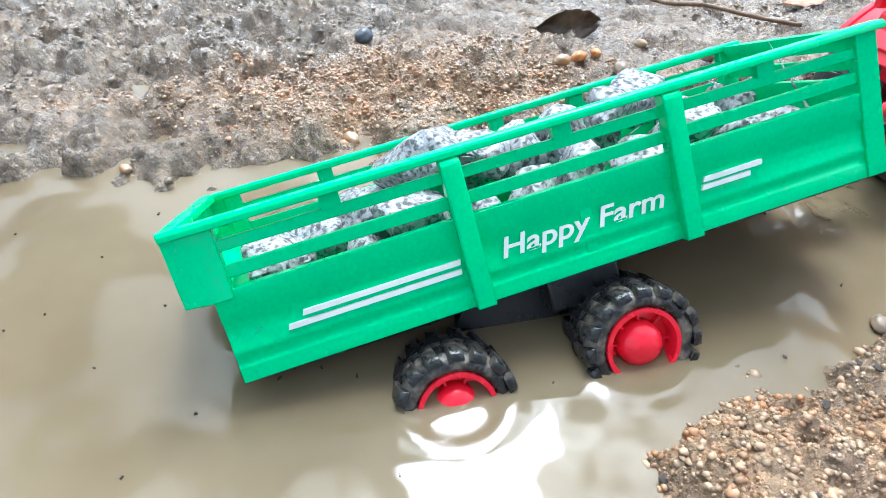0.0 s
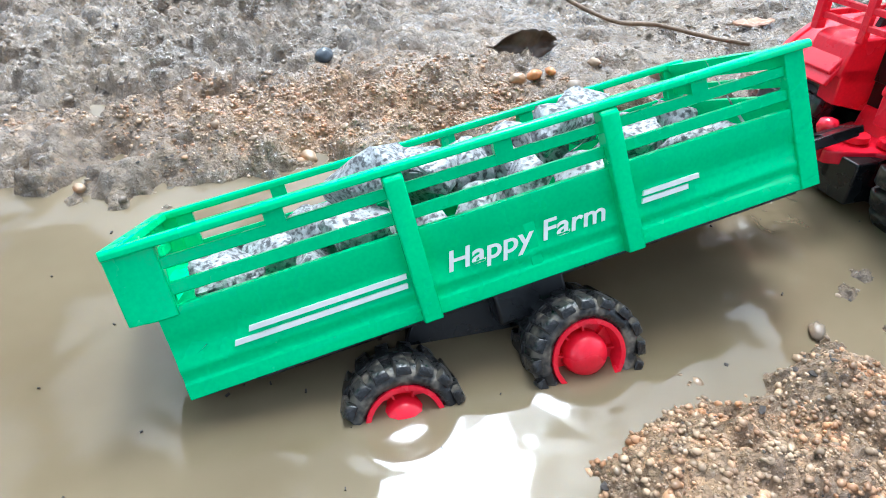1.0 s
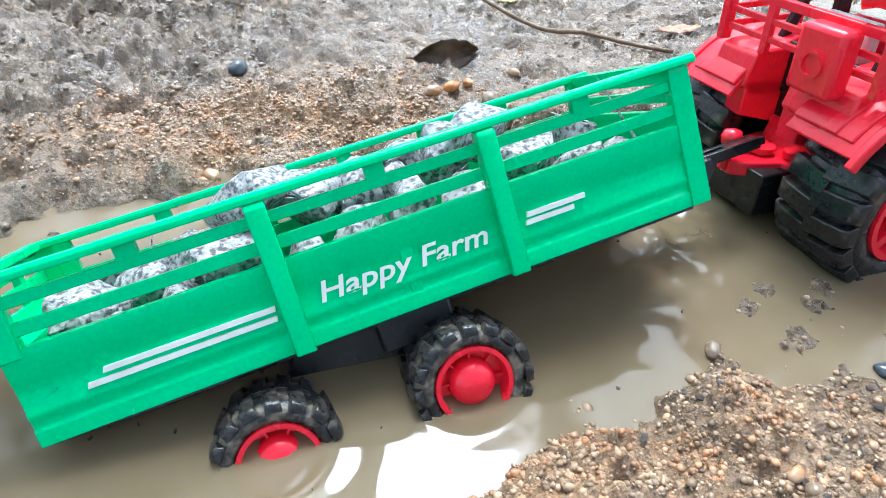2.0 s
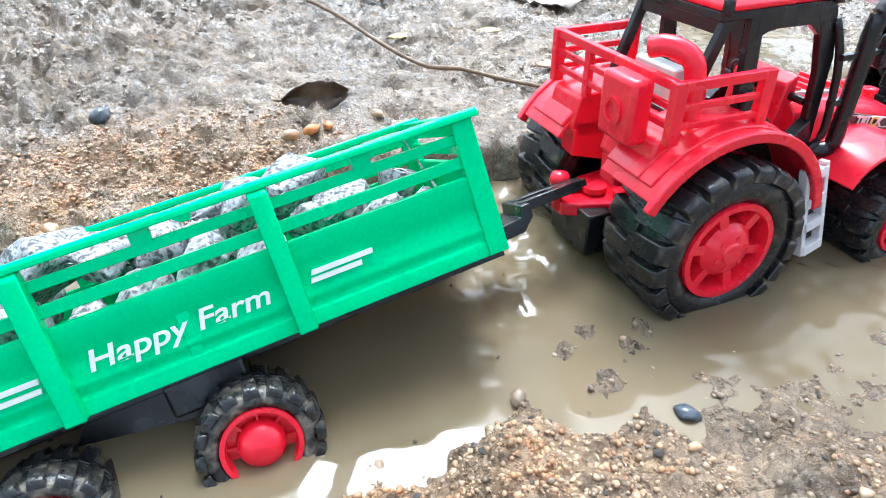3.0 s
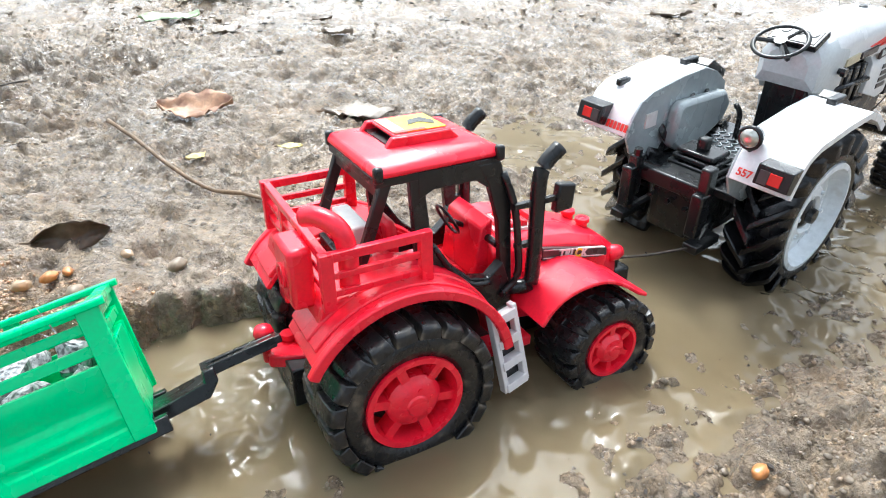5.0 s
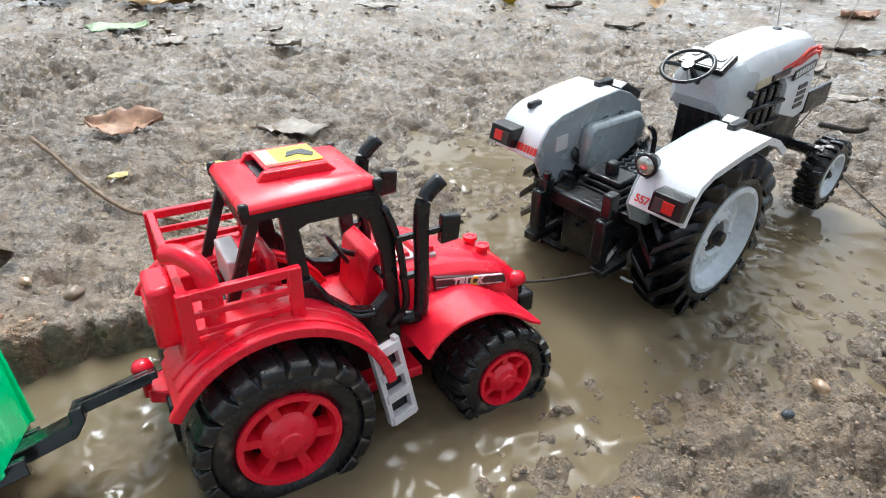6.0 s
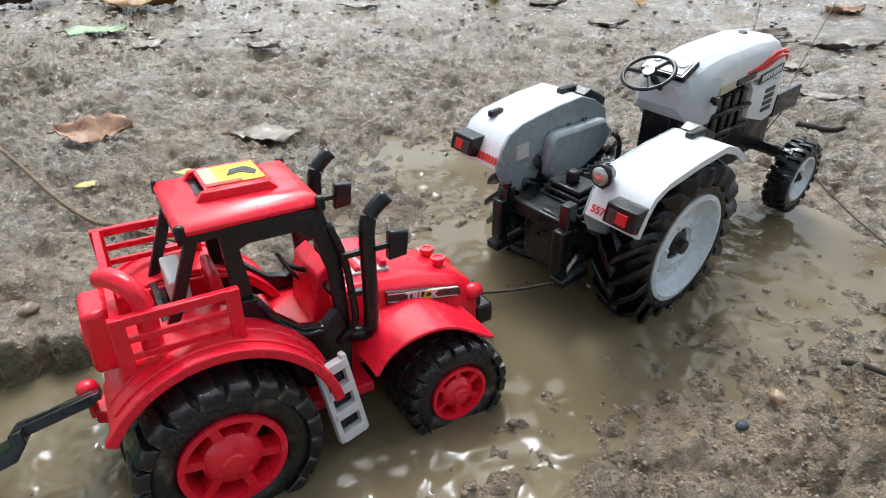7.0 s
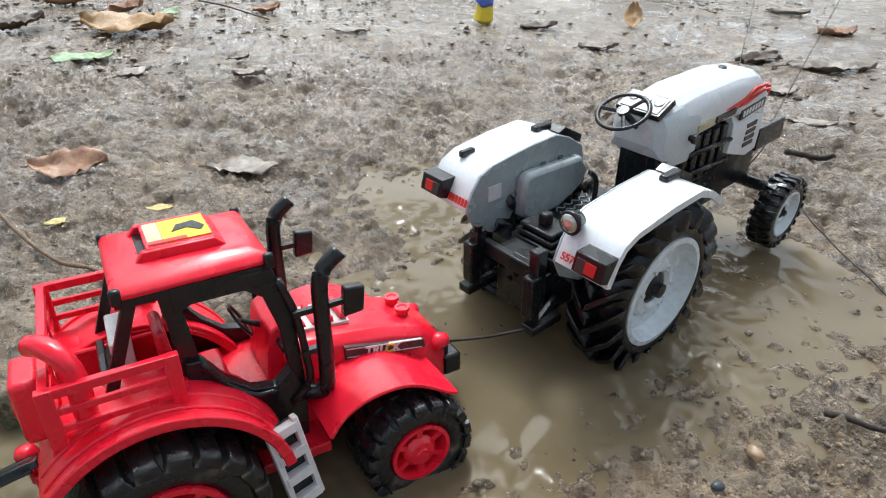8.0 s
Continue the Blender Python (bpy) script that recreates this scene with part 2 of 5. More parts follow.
def part(name, bm, material, parent, label="", bevel=0.0, soft=False, m=None):
    """Links a bmesh as one mesh object under a thing or a part."""
    bmesh.ops.recalc_face_normals(bm, faces=bm.faces)
    me = bpy.data.meshes.new(name)
    bm.to_mesh(me)
    bm.free()
    me.materials.append(material)
    smooth(me)
    if not soft:
        me.set_sharp_from_angle(angle=radians(38))
    ob = new(name, me)
    ob.parent = parent
    if m is not None:
        ob.matrix_basis = m
    if bevel:
        mod = ob.modifiers.new("bevel", "BEVEL")
        mod.width, mod.segments, mod.limit_method = bevel, 2, "ANGLE"
    if label:
        tagged(ob, label)
    return ob


def thing(name, m, label, category, group="", kind=""):
    e = new(name)
    e.empty_display_size = 0.01
    e.matrix_basis = m
    return tagged(e, label, category, group, kind)


def box(bm, x0, x1, y0, y1, z0, z1, m=None):
    vs = [bm.verts.new(m @ Vector(c) if m else Vector(c)) for c in
          ((x0, y0, z0), (x1, y0, z0), (x1, y1, z0), (x0, y1, z0), (x0, y0, z1), (x1, y0, z1), (x1, y1, z1), (x0, y1, z1))]
    for f in ((0, 3, 2, 1), (4, 5, 6, 7), (0, 1, 5, 4), (1, 2, 6, 5), (2, 3, 7, 6), (3, 0, 4, 7)):
        bm.faces.new([vs[i] for i in f])
    return bm


def boxes(*dims):
    bm = bmesh.new()
    for d in dims:
        box(bm, *d)
    return bm


def prism(points, axis, lo, hi, bm=None):
    """A polygon (two coordinates a point) swept along an axis: 'x' sweeps (y, z), 'y' sweeps (x, z), 'z' sweeps (x, y)."""
    bm = bm or bmesh.new()

    def at(p, s):
        return {"x": (s, p[0], p[1]), "y": (p[0], s, p[1]), "z": (p[0], p[1], s)}[axis]
    a = [bm.verts.new(at(p, lo)) for p in points]
    b = [bm.verts.new(at(p, hi)) for p in points]
    bm.faces.new(a)
    bm.faces.new(b[::-1])
    for i in range(len(points)):
        j = (i + 1) % len(points)
        bm.faces.new((a[i], b[i], b[j], a[j]))
    return bm


def lathe(profile, seg=40, bm=None, closed=False):
    """Turns (radius, y) pairs about the y axis."""
    bm = bm or bmesh.new()
    rings = []
    for r, y in profile:
        rings.append([bm.verts.new((r * math.cos(2 * math.pi * i / seg), y, r * math.sin(2 * math.pi * i / seg))) for i in range(seg)])
    pairs = list(zip(rings, rings[1:])) + ([(rings[-1], rings[0])] if closed else [])
    for a, b in pairs:
        for i in range(seg):
            bm.faces.new((a[i], a[(i + 1) % seg], b[(i + 1) % seg], b[i]))
    if not closed:
        for ring in (rings[0], rings[-1]):
            bm.faces.new(ring)
    return bm


def tube(points, r, seg=10, bm=None, taper=1.0):
    """A round rod along a line of points."""
    bm = bm or bmesh.new()
    pts = [Vector(p) for p in points]
    rings = []
    for i, p in enumerate(pts):
        d = (pts[min(i + 1, len(pts) - 1)] - pts[max(i - 1, 0)]).normalized()
        side = d.cross(Vector((0.13, 0.2, 1.0)) if abs(d.z) < 0.9 else Vector((1, 0.1, 0))).normalized()
        up = side.cross(d)
        rad = r * (1 + (taper - 1) * i / max(1, len(pts) - 1))
        rings.append([bm.verts.new(p + rad * (math.cos(2 * math.pi * j / seg) * side + math.sin(2 * math.pi * j / seg) * up)) for j in range(seg)])
    for a, b in zip(rings, rings[1:]):
        for j in range(seg):
            bm.faces.new((a[j], a[(j + 1) % seg], b[(j + 1) % seg], b[j]))
    bm.faces.new(rings[0])
    bm.faces.new(rings[-1][::-1])
    return bm


def bow(points, n=6):
    """Rounds a line of points with Catmull-Rom."""
    p = [Vector(q) for q in points]
    p = [2 * p[0] - p[1]] + p + [2 * p[-1] - p[-2]]
    out = []
    for i in range(1, len(p) - 2):
        for s in range(n):
            t = s / n
            out.append(0.5 * ((2 * p[i]) + (p[i + 1] - p[i - 1]) * t + (2 * p[i - 1] - 5 * p[i] + 4 * p[i + 1] - p[i + 2]) * t * t
                              + (3 * p[i] - p[i - 1] - 3 * p[i + 1] + p[i + 2]) * t ** 3))
    return out + [p[-2]]


def shell(outline, thick, y0, y1, bm=None):
    """A bent plate: a line of (x, z) points given thickness, swept from y0 to y1."""
    pts = [Vector((a, b)) for a, b in outline]
    inner = []
    for i, p in enumerate(pts):
        d = (pts[min(i + 1, len(pts) - 1)] - pts[max(i - 1, 0)]).normalized()
        inner.append(p + Vector((d.y, -d.x)) * thick)
    return prism([tuple(p) for p in pts] + [tuple(p) for p in inner[::-1]], "y", y0, y1, bm)


def arc(cx, cz, r, a0, a1, n=14):
    return [(cx + r * math.cos(radians(a0 + (a1 - a0) * i / n)), cz + r * math.sin(radians(a0 + (a1 - a0) * i / n))) for i in range(n + 1)]


def lettering(text, size, material, parent, m, shear=0.0, width=None, name="lettering", label="", bold=0.0):
    """Raised print with the built-in font, centred on m's origin, in its x-y plane."""
    cu = bpy.data.curves.new(name, "FONT")
    cu.body, cu.size, cu.shear, cu.extrude, cu.offset = text, size, shear, 0.0001, bold
    cu.align_x, cu.align_y = "CENTER", "CENTER"
    tmp = new(name, cu)
    bpy.context.view_layer.update()
    me = bpy.data.meshes.new_from_object(tmp.evaluated_get(bpy.context.evaluated_depsgraph_get()))
    bpy.data.objects.remove(tmp)
    bpy.data.curves.remove(cu)
    if width:
        xs = [v.co.x for v in me.vertices]
        f = width / (max(xs) - min(xs))
        for v in me.vertices:
            v.co.x *= f
    me.materials.clear()
    me.materials.append(material)
    ob = new(name, me)
    ob.parent, ob.matrix_basis = parent, m
    return tagged(ob, label) if label else ob


def tyre_mesh(r, rim_r, w, lug_h, seg=48):
    """A tyre casing about the y axis, outer face at y=0, reaching to y=w."""
    c = r - lug_h
    prof = [(rim_r, 0.06 * w), (rim_r + 0.35 * (c - rim_r), 0.0), (c - 0.10 * r, 0.02 * w), (c, 0.16 * w), (c + 0.01 * r, 0.5 * w),
            (c, 0.84 * w), (c - 0.10 * r, 0.98 * w), (rim_r + 0.35 * (c - rim_r), w), (rim_r, 0.94 * w)]
    bm = lathe(prof, seg, closed=True)
    for f in bm.faces:
        f.smooth = True
    return bm


def add_lugs(parent, r, w, lugs, lug_h, lug_len, slant, material):
    """Tread bars in two staggered rows, over the shoulder and towards the middle of the tread; alike bars share a mesh."""
    c = r - lug_h
    for row in (0, 1):
        bm = bmesh.new()
        y_out, y_in = (-0.03 * w, 0.55 * w) if row == 0 else (1.03 * w, 0.45 * w)
        hl = lug_len / 2
        vs = []
        for s, top, drop in ((0.0, r - 0.045 * r, 0.06 * r), (0.12, r - 0.012 * r, 0.08 * r), (0.5, r, 0.12 * r), (1.0, r - 0.01 * r, 0.1 * r)):
            y, off = y_out + (y_in - y_out) * s, slant * s
            vs.append([bm.verts.new(p) for p in ((top, y, off - hl), (top, y, off + hl), (top - drop - lug_h, y, off + hl * 1.2), (top - drop - lug_h, y, off - hl * 1.2))])
        for a_, b_ in zip(vs, vs[1:]):
            for j in range(4):
                bm.faces.new((a_[j], a_[(j + 1) % 4], b_[(j + 1) % 4], b_[j]))
        bm.faces.new(vs[0])
        bm.faces.new(vs[-1])
        bmesh.ops.bevel(bm, geom=bm.edges[:], offset=0.012 * r, segments=1, affect="EDGES")
        first = part("lug", bm, material, parent)
        for i in range(lugs):
            ob = first if i == 0 else new("lug", first.data)
            ob.parent = parent
            ob.matrix_basis = Matrix.Rotation(-2 * math.pi * (i + 0.5 * row) / lugs, 4, "Y")


def red_wheel(parent, r, rim_r, w, at, spin, lugs=20, far=False, dome=0.0, material=None):
    """A toy wheel of the red set: lugged tyre, red rim with spokes round a raised hub."""
    m = Matrix.Translation(at) @ (Matrix.Rotation(math.pi, 4, "Z") if far else Matrix()) @ Matrix.Rotation(radians(spin), 4, "Y")
    e = new("wheel")
    e.empty_display_size, e.parent, e.matrix_basis = 0.005, parent, m
    part("tyre", tyre_mesh(r, rim_r, w, 0.075 * r), material or RUBBER, e, soft=True)
    add_lugs(e, r, w, lugs, 0.075 * r, 0.21 * r, 0.06 * r, material or RUBBER)
    bm = lathe([(rim_r * 1.03, 0.05 * w), (rim_r * 1.02, 0.01 * w), (rim_r * 0.9, 0.01 * w), (rim_r * 0.86, 0.14 * w), (rim_r * 0.86, 0.5 * w), (rim_r * 1.03, 0.5 * w)], 36, closed=True)
    part("rim", bm, RED, e, soft=False)
    back = 0.3 if dome else 0.46
    bm = lathe([(rim_r * 0.88, back * w), (rim_r * 0.88, (back + 0.03) * w)], 30)
    part("rim_back", bm, BLACK if not dome else RED, e)
    if dome:
        bm = lathe([(rim_r * 0.05, -0.05 * w), (rim_r * 0.3, -0.03 * w), (rim_r * 0.5, 0.03 * w), (rim_r * 0.6, 0.13 * w), (rim_r * 0.63, 0.3 * w)], 26)
        part("hub", bm, RED, e, soft=True)
        for i in range(8):
            part("rib", box(bmesh.new(), rim_r * 0.5, rim_r * 0.9, 0.2 * w, 0.34 * w, -rim_r * 0.03, rim_r * 0.03, Matrix.Rotation(i * math.pi / 4, 4, "Y")), RED, e)
    else:
        bm = lathe([(rim_r * 0.08, -0.05 * w), (rim_r * 0.2, -0.045 * w), (rim_r * 0.23, -0.02 * w), (rim_r * 0.42, 0.0), (rim_r * 0.5, 0.05 * w), (rim_r * 0.57, 0.09 * w), (rim_r * 0.58, 0.46 * w)], 28)
        part("hub", bm, RED, e, soft=False)
        for i in range(6):
            part("spoke", spoke_mesh(rim_r, w, i), RED, e)
        for i in range(6):
            a = i * math.pi / 3 + 0.5
            bm = lathe([(rim_r * 0.05, -0.02 * w), (rim_r * 0.05, 0.03 * w)], 8)
            bmesh.ops.translate(bm, verts=bm.verts, vec=(rim_r * 0.33 * math.cos(a), 0, rim_r * 0.33 * math.sin(a)))
            part("bolt", bm, RED, e)
    return e


def spoke_mesh(rim_r, w, i):
    bm = bmesh.new()
    turn = Matrix.Rotation(i * math.pi / 3, 4, "Y")
    vs = []
    for y in (0.07 * w, 0.30 * w):
        vs.append([bm.verts.new(turn @ Vector((x, y, z))) for x, z in
                   ((rim_r * 0.4, -rim_r * 0.09), (rim_r * 0.92, -rim_r * 0.10), (rim_r * 0.92, rim_r * 0.10), (rim_r * 0.4, rim_r * 0.09))])
    bm.faces.new(vs[0])
    bm.faces.new(vs[1][::-1])
    for j in range(4):
        bm.faces.new((vs[0][j], vs[0][(j + 1) % 4], vs[1][(j + 1) % 4], vs[1][j]))
    return bm


# ======== ground: one sheet, a flooded rut with muddy banks ========
def lattice(seed):
    return np.random.RandomState(seed).rand(256, 256)


def value_noise(x, y, scale, seed):
    g = lattice(seed)
    u, v = x * scale, y * scale
    i, j = np.floor(u).astype(int), np.floor(v).astype(int)
    fu, fv = u - i, v - j
    fu, fv = fu * fu * (3 - 2 * fu), fv * fv * (3 - 2 * fv)
    i, j = i % 256, j % 256
    i1, j1 = (i + 1) % 256, (j + 1) % 256
    return (g[i, j] * (1 - fu) + g[i1, j] * fu) * (1 - fv) + (g[i, j1] * (1 - fu) + g[i1, j1] * fu) * fv - 0.5


def fbm(x, y, scale, seed, octaves=4, gain=0.5):
    s, a = 0, 1.0
    for o in range(octaves):
        s = s + a * value_noise(x + 0.37 * o, y - 0.21 * o, scale * 2.1 ** o, seed + o)
        a *= gain
    return s


def step(a, b, v):
    t = np.clip((v - a) / (b - a), 0, 1)
    return t * t * (3 - 2 * t)


# the rut's middle line: x, y, half width
RUT = [(-0.26, 0.045, 0.10), (-0.06, 0.085, 0.100), (0.0, 0.122, 0.070), (0.03, 0.134, 0.058), (0.06, 0.146, 0.051), (0.09, 0.157, 0.053), (0.12, 0.168, 0.056),
       (0.17, 0.179, 0.056), (0.23, 0.200, 0.062), (0.30, 0.230, 0.062), (0.36, 0.250, 0.066), (0.42, 0.246, 0.040)]


def rut_distance(x, y):
    """Metres outside (+) or inside (-) the water's edge."""
    best = np.full(np.shape(x), 9.0)
    for (ax, ay, aw), (bx, by, bw) in zip(RUT, RUT[1:]):
        dx, dy = bx - ax, by - ay
        t = np.clip(((x - ax) * dx + (y - ay) * dy) / (dx * dx + dy * dy), 0, 1)
        best = np.minimum(best, np.hypot(x - ax - t * dx, y - ay - t * dy) - (aw + t * (bw - aw)))
    lobe = np.hypot((x - 0.325) * 1.1, (y - 0.38) * 0.85) - 0.045
    return np.minimum(best, lobe + 0.004 + 0.05 * np.abs(fbm(x, y, 70, 95, 3, 0.6)))


def sand_patch(x, y):
    """Where coarse orange sand lies: beside the trailer and on the near bank."""
    far_side = np.exp(-((x + 0.01) / 0.085) ** 2 - ((y - 0.235) / 0.034) ** 2)
    near_side = np.exp(-((x - 0.09) / 0.075) ** 2 - ((y - 0.078) / 0.032) ** 2)
    return np.clip(1.25 * np.maximum(far_side, near_side) + 0.5 * fbm(x, y, 40, 61, 3), 0, 1)


def lumps(x, y, size, seed, fill=0.75):
    """Rounded lumps, one a cell of a jittered lattice, with crevices between them; about 0 to 0.8."""
    g = np.random.RandomState(seed).rand(64, 64, 4)
    wx, wy = x + 0.45 * size * fbm(x, y, 1.3 / size, seed + 1, 2), y + 0.45 * size * fbm(x, y, 1.3 / size, seed + 3, 2)
    u, v = wx / size, wy / size
    i0, j0 = np.floor(u).astype(int), np.floor(v).astype(int)
    best = np.zeros(np.shape(x))
    for di in (-1, 0, 1):
        for dj in (-1, 0, 1):
            i, j = i0 + di, j0 + dj
            c = g[i % 64, j % 64]
            r = 0.4 + 0.5 * c[..., 2]
            d = np.hypot(u - i - c[..., 0], v - j - c[..., 1]) / r
            top = np.where(c[..., 3] < fill, 0.45 + 0.55 * c[..., 3] / fill, 0.0)
            best = np.maximum(best, top * r * np.clip(1 - d * d, 0, 1) ** 0.6)
    return best


def height(x, y):
    x, y = np.asarray(x, float), np.asarray(y, float)
    d = rut_distance(x, y) + 0.022 * fbm(x, y, 42, 11, 4, 0.6) + 0.034 * step(-0.02, -0.07, x) * fbm(x, y, 24, 17, 3, 0.6)
    cut_bank = step(0.06, 0.09, x) * step(0.24, 0.19, x) * step(0.195, 0.21, y)
    near = step(0.0, 0.016 + 0.016 * step(0.15, 0.12, y) + 0.045 * step(0.15, 0.27, x) * (1 - cut_bank) - 0.010 * cut_bank, d)
    base = 0.0075 - 0.005 * step(0.33, 0.5, x) + 0.006 * np.exp(-((x - 0.03) / 0.09) ** 2 - ((y - 0.27) / 0.05) ** 2)
    base = base + 0.004 * np.exp(-((x - 0.08) / 0.06) ** 2 - ((y - 0.075) / 0.03) ** 2) + 0.004 * cut_bank * step(0.28, 0.23, y)
    land = base + 0.008 * fbm(x, y, 9, 21, 2)
    cloddy = step(0.02, -0.08, x - 0.35 * (y - 0.3)) * step(0.22, 0.27, y)
    near_bank = step(0.24, 0.16, y) * step(0.13, 0.26, x)
    patchy = np.clip(0.5 + 2.2 * fbm(x, y, 16, 71, 3), 0, 1)
    clods = np.abs(fbm(x, y, 55, 31, 4, 0.5))
    pits = np.clip(fbm(x, y, 40, 81, 3, 0.6) - 0.13, 0, 1)
    out = np.maximum(np.maximum(-0.2 - x, x - 0.62), np.maximum(0.035 - y, y - 0.62))
    inner, mid = step(0.16, 0.0, out), step(0.5, 0.05, out)
    relief = 0.009 * (0.2 - clods) - 0.018 * pits + 0.022 * (0.16 + cloddy * 0.40) * lumps(x, y, 0.022, 201)
    relief = relief + inner * 0.0095 * (0.14 + 0.60 * patchy ** 2 + 0.85 * cloddy + 0.5 * near_bank) * lumps(x, y, 0.0095, 211, 0.6)
    relief = relief + inner * 0.0048 * (0.10 + 0.75 * (1 - patchy) ** 3 + 0.6 * cloddy + 0.7 * near_bank) * lumps(x, y, 0.0048, 221, 0.55)
    land = land + mid * (relief - 0.003 - 0.006 * cloddy)
    bed = -0.016 * step(0, -0.03, d) + 0.0015 * fbm(x, y, 60, 51, 3)
    shoal = np.exp(-((x - 0.142) / 0.038) ** 2 - ((y - 0.136) / 0.022) ** 2) + 0.9 * np.exp(-((x - 0.104) / 0.012) ** 2 - ((y - 0.160) / 0.010) ** 2) + 0.85 * np.exp(-((x - 0.292) / 0.026) ** 2 - ((y - 0.170) / 0.022) ** 2)
    bed = bed * (1 - np.clip(shoal, 0, 1) * 0.93) + 0.0012 * np.clip(shoal, 0, 1)
    churn = 0.004 + 0.0035 * step(0.2, 0.34, x)
    shore = -0.0022 + near * (land + 0.0022) + (1 - near) * churn * fbm(x, y, 170, 91, 3, 0.6)
    wet = -0.0022 + bed + (churn * step(-0.006 - 2.2 * churn, 0, d) + 0.006 * np.clip(shoal, 0, 1)) * fbm(x, y, 120, 91, 3, 0.6)
    return np.where(d > 0, shore, wet)


def spread(lo, hi, fine, far):
    """Even fine steps from lo to hi, growing steps beyond to +-far."""
    core = list(np.arange(lo, hi, fine))
    out, s = [], fine
    while (out[-1] if out else hi) < far:
        s *= 1.035 if s < 0.02 else 1.22
        out.append((out[-1] if out else hi) + s)
    neg, s = [], fine
    while (neg[-1] if neg else lo) > -far:
        s *= 1.035 if s < 0.02 else 1.22
        neg.append((neg[-1] if neg else lo) - s)
    return np.array(neg[::-1] + core + out)


def build_ground():
    xs, ys = spread(-0.20, 0.62, 0.0013, 300.0), spread(0.035, 0.62, 0.0013, 300.0)
    gx, gy = np.meshgrid(xs, ys, indexing="ij")
    far = np.clip((np.hypot(gx, gy) - 1.6) / 2.0, 0, 1)
    gz = height(gx, gy) * (1 - far) + 0.006 * far
    nx, ny = len(xs), len(ys)
    co = np.stack([gx, gy, gz], -1).reshape(-1, 3)
    idx = np.arange(nx * ny).reshape(nx, ny)
    quads = np.stack([idx[:-1, :-1], idx[1:, :-1], idx[1:, 1:], idx[:-1, 1:]], -1).reshape(-1, 4)
    me = bpy.data.meshes.new("ground")
    me.vertices.add(len(co))
    me.vertices.foreach_set("co", co.ravel())
    me.loops.add(quads.size)
    me.loops.foreach_set("vertex_index", quads.ravel())
    me.polygons.add(len(quads))
    me.polygons.foreach_set("loop_start", np.arange(0, quads.size, 4))
    me.polygons.foreach_set("loop_total", np.full(len(quads), 4))
    me.update()
    me.validate()
    smooth(me)
    mask = me.attributes.new("sand", "FLOAT", "POINT")
    mask.data.foreach_set("value", (sand_patch(gx, gy) * (1 - far)).ravel().astype(np.float32))
    me.materials.append(MUD)
    tagged(new("ground", me), "wet grey-brown mud with a rut full of water", "ground", kind="structure")


build_ground()


def build_water():
    """The water's surface, larger than the rut, hidden beneath the banks beyond its edge; low rings spread from the wheels."""
    xs, ys = np.arange(-0.46, 0.56, 0.0018), np.arange(-0.16, 0.53, 0.0018)
    gx, gy = np.meshgrid(xs, ys, indexing="ij")
    gz = 0.0003 * fbm(gx, gy, 26, 120, 2)
    for cx, cy, r, a in ((0.057, 0.106, 0.013, 0.0006), (0.011, 0.092, 0.014, 0.0005), (0.196, 0.152, 0.026, 0.0007), (0.272, 0.170, 0.018, 0.0007),
                         (0.386, 0.214, 0.024, 0.0008), (0.348, 0.291, 0.024, 0.0006), (-0.036, 0.104, 0.006, 0.0006)):
        d = np.abs(np.hypot(gx - cx, gy - cy) - r)
        gz = gz + 0.8 * a * np.exp(-d / 0.0022) + 0.07 * a * np.cos(2 * np.pi * d / 0.010 + 4 * fbm(gx, gy, 25, 130, 2)) * np.exp(-d / 0.018)
    shallow = step(0.09, 0.14, gx) * np.clip(0.5 + 2.4 * fbm(gx, gy, 22, 150, 2), 0.05, 1.3)
    gz = gz + shallow * (0.0028 * fbm(gx, gy, 75, 140, 2) + 0.0015 * fbm(gx, gy, 190, 145, 2))
    gz[rut_distance(gx, gy) > 0.03] = 0
    nx, ny = gx.shape
    idx = np.arange(nx * ny).reshape(nx, ny)
    quads = np.stack([idx[:-1, :-1], idx[1:, :-1], idx[1:, 1:], idx[:-1, 1:]], -1).reshape(-1, 4)
    quads = quads[(rut_distance(gx, gy)[:-1, :-1] < 0.075).ravel()]
    me = bpy.data.meshes.new("water")
    me.from_pydata(np.stack([gx, gy, gz], -1).reshape(-1, 3).tolist(), [], quads.tolist())
    smooth(me)
    me.materials.append(WATER)
    tagged(new("water", me), "murky brown puddle water lying in the rut", "water", kind="structure")


build_water()


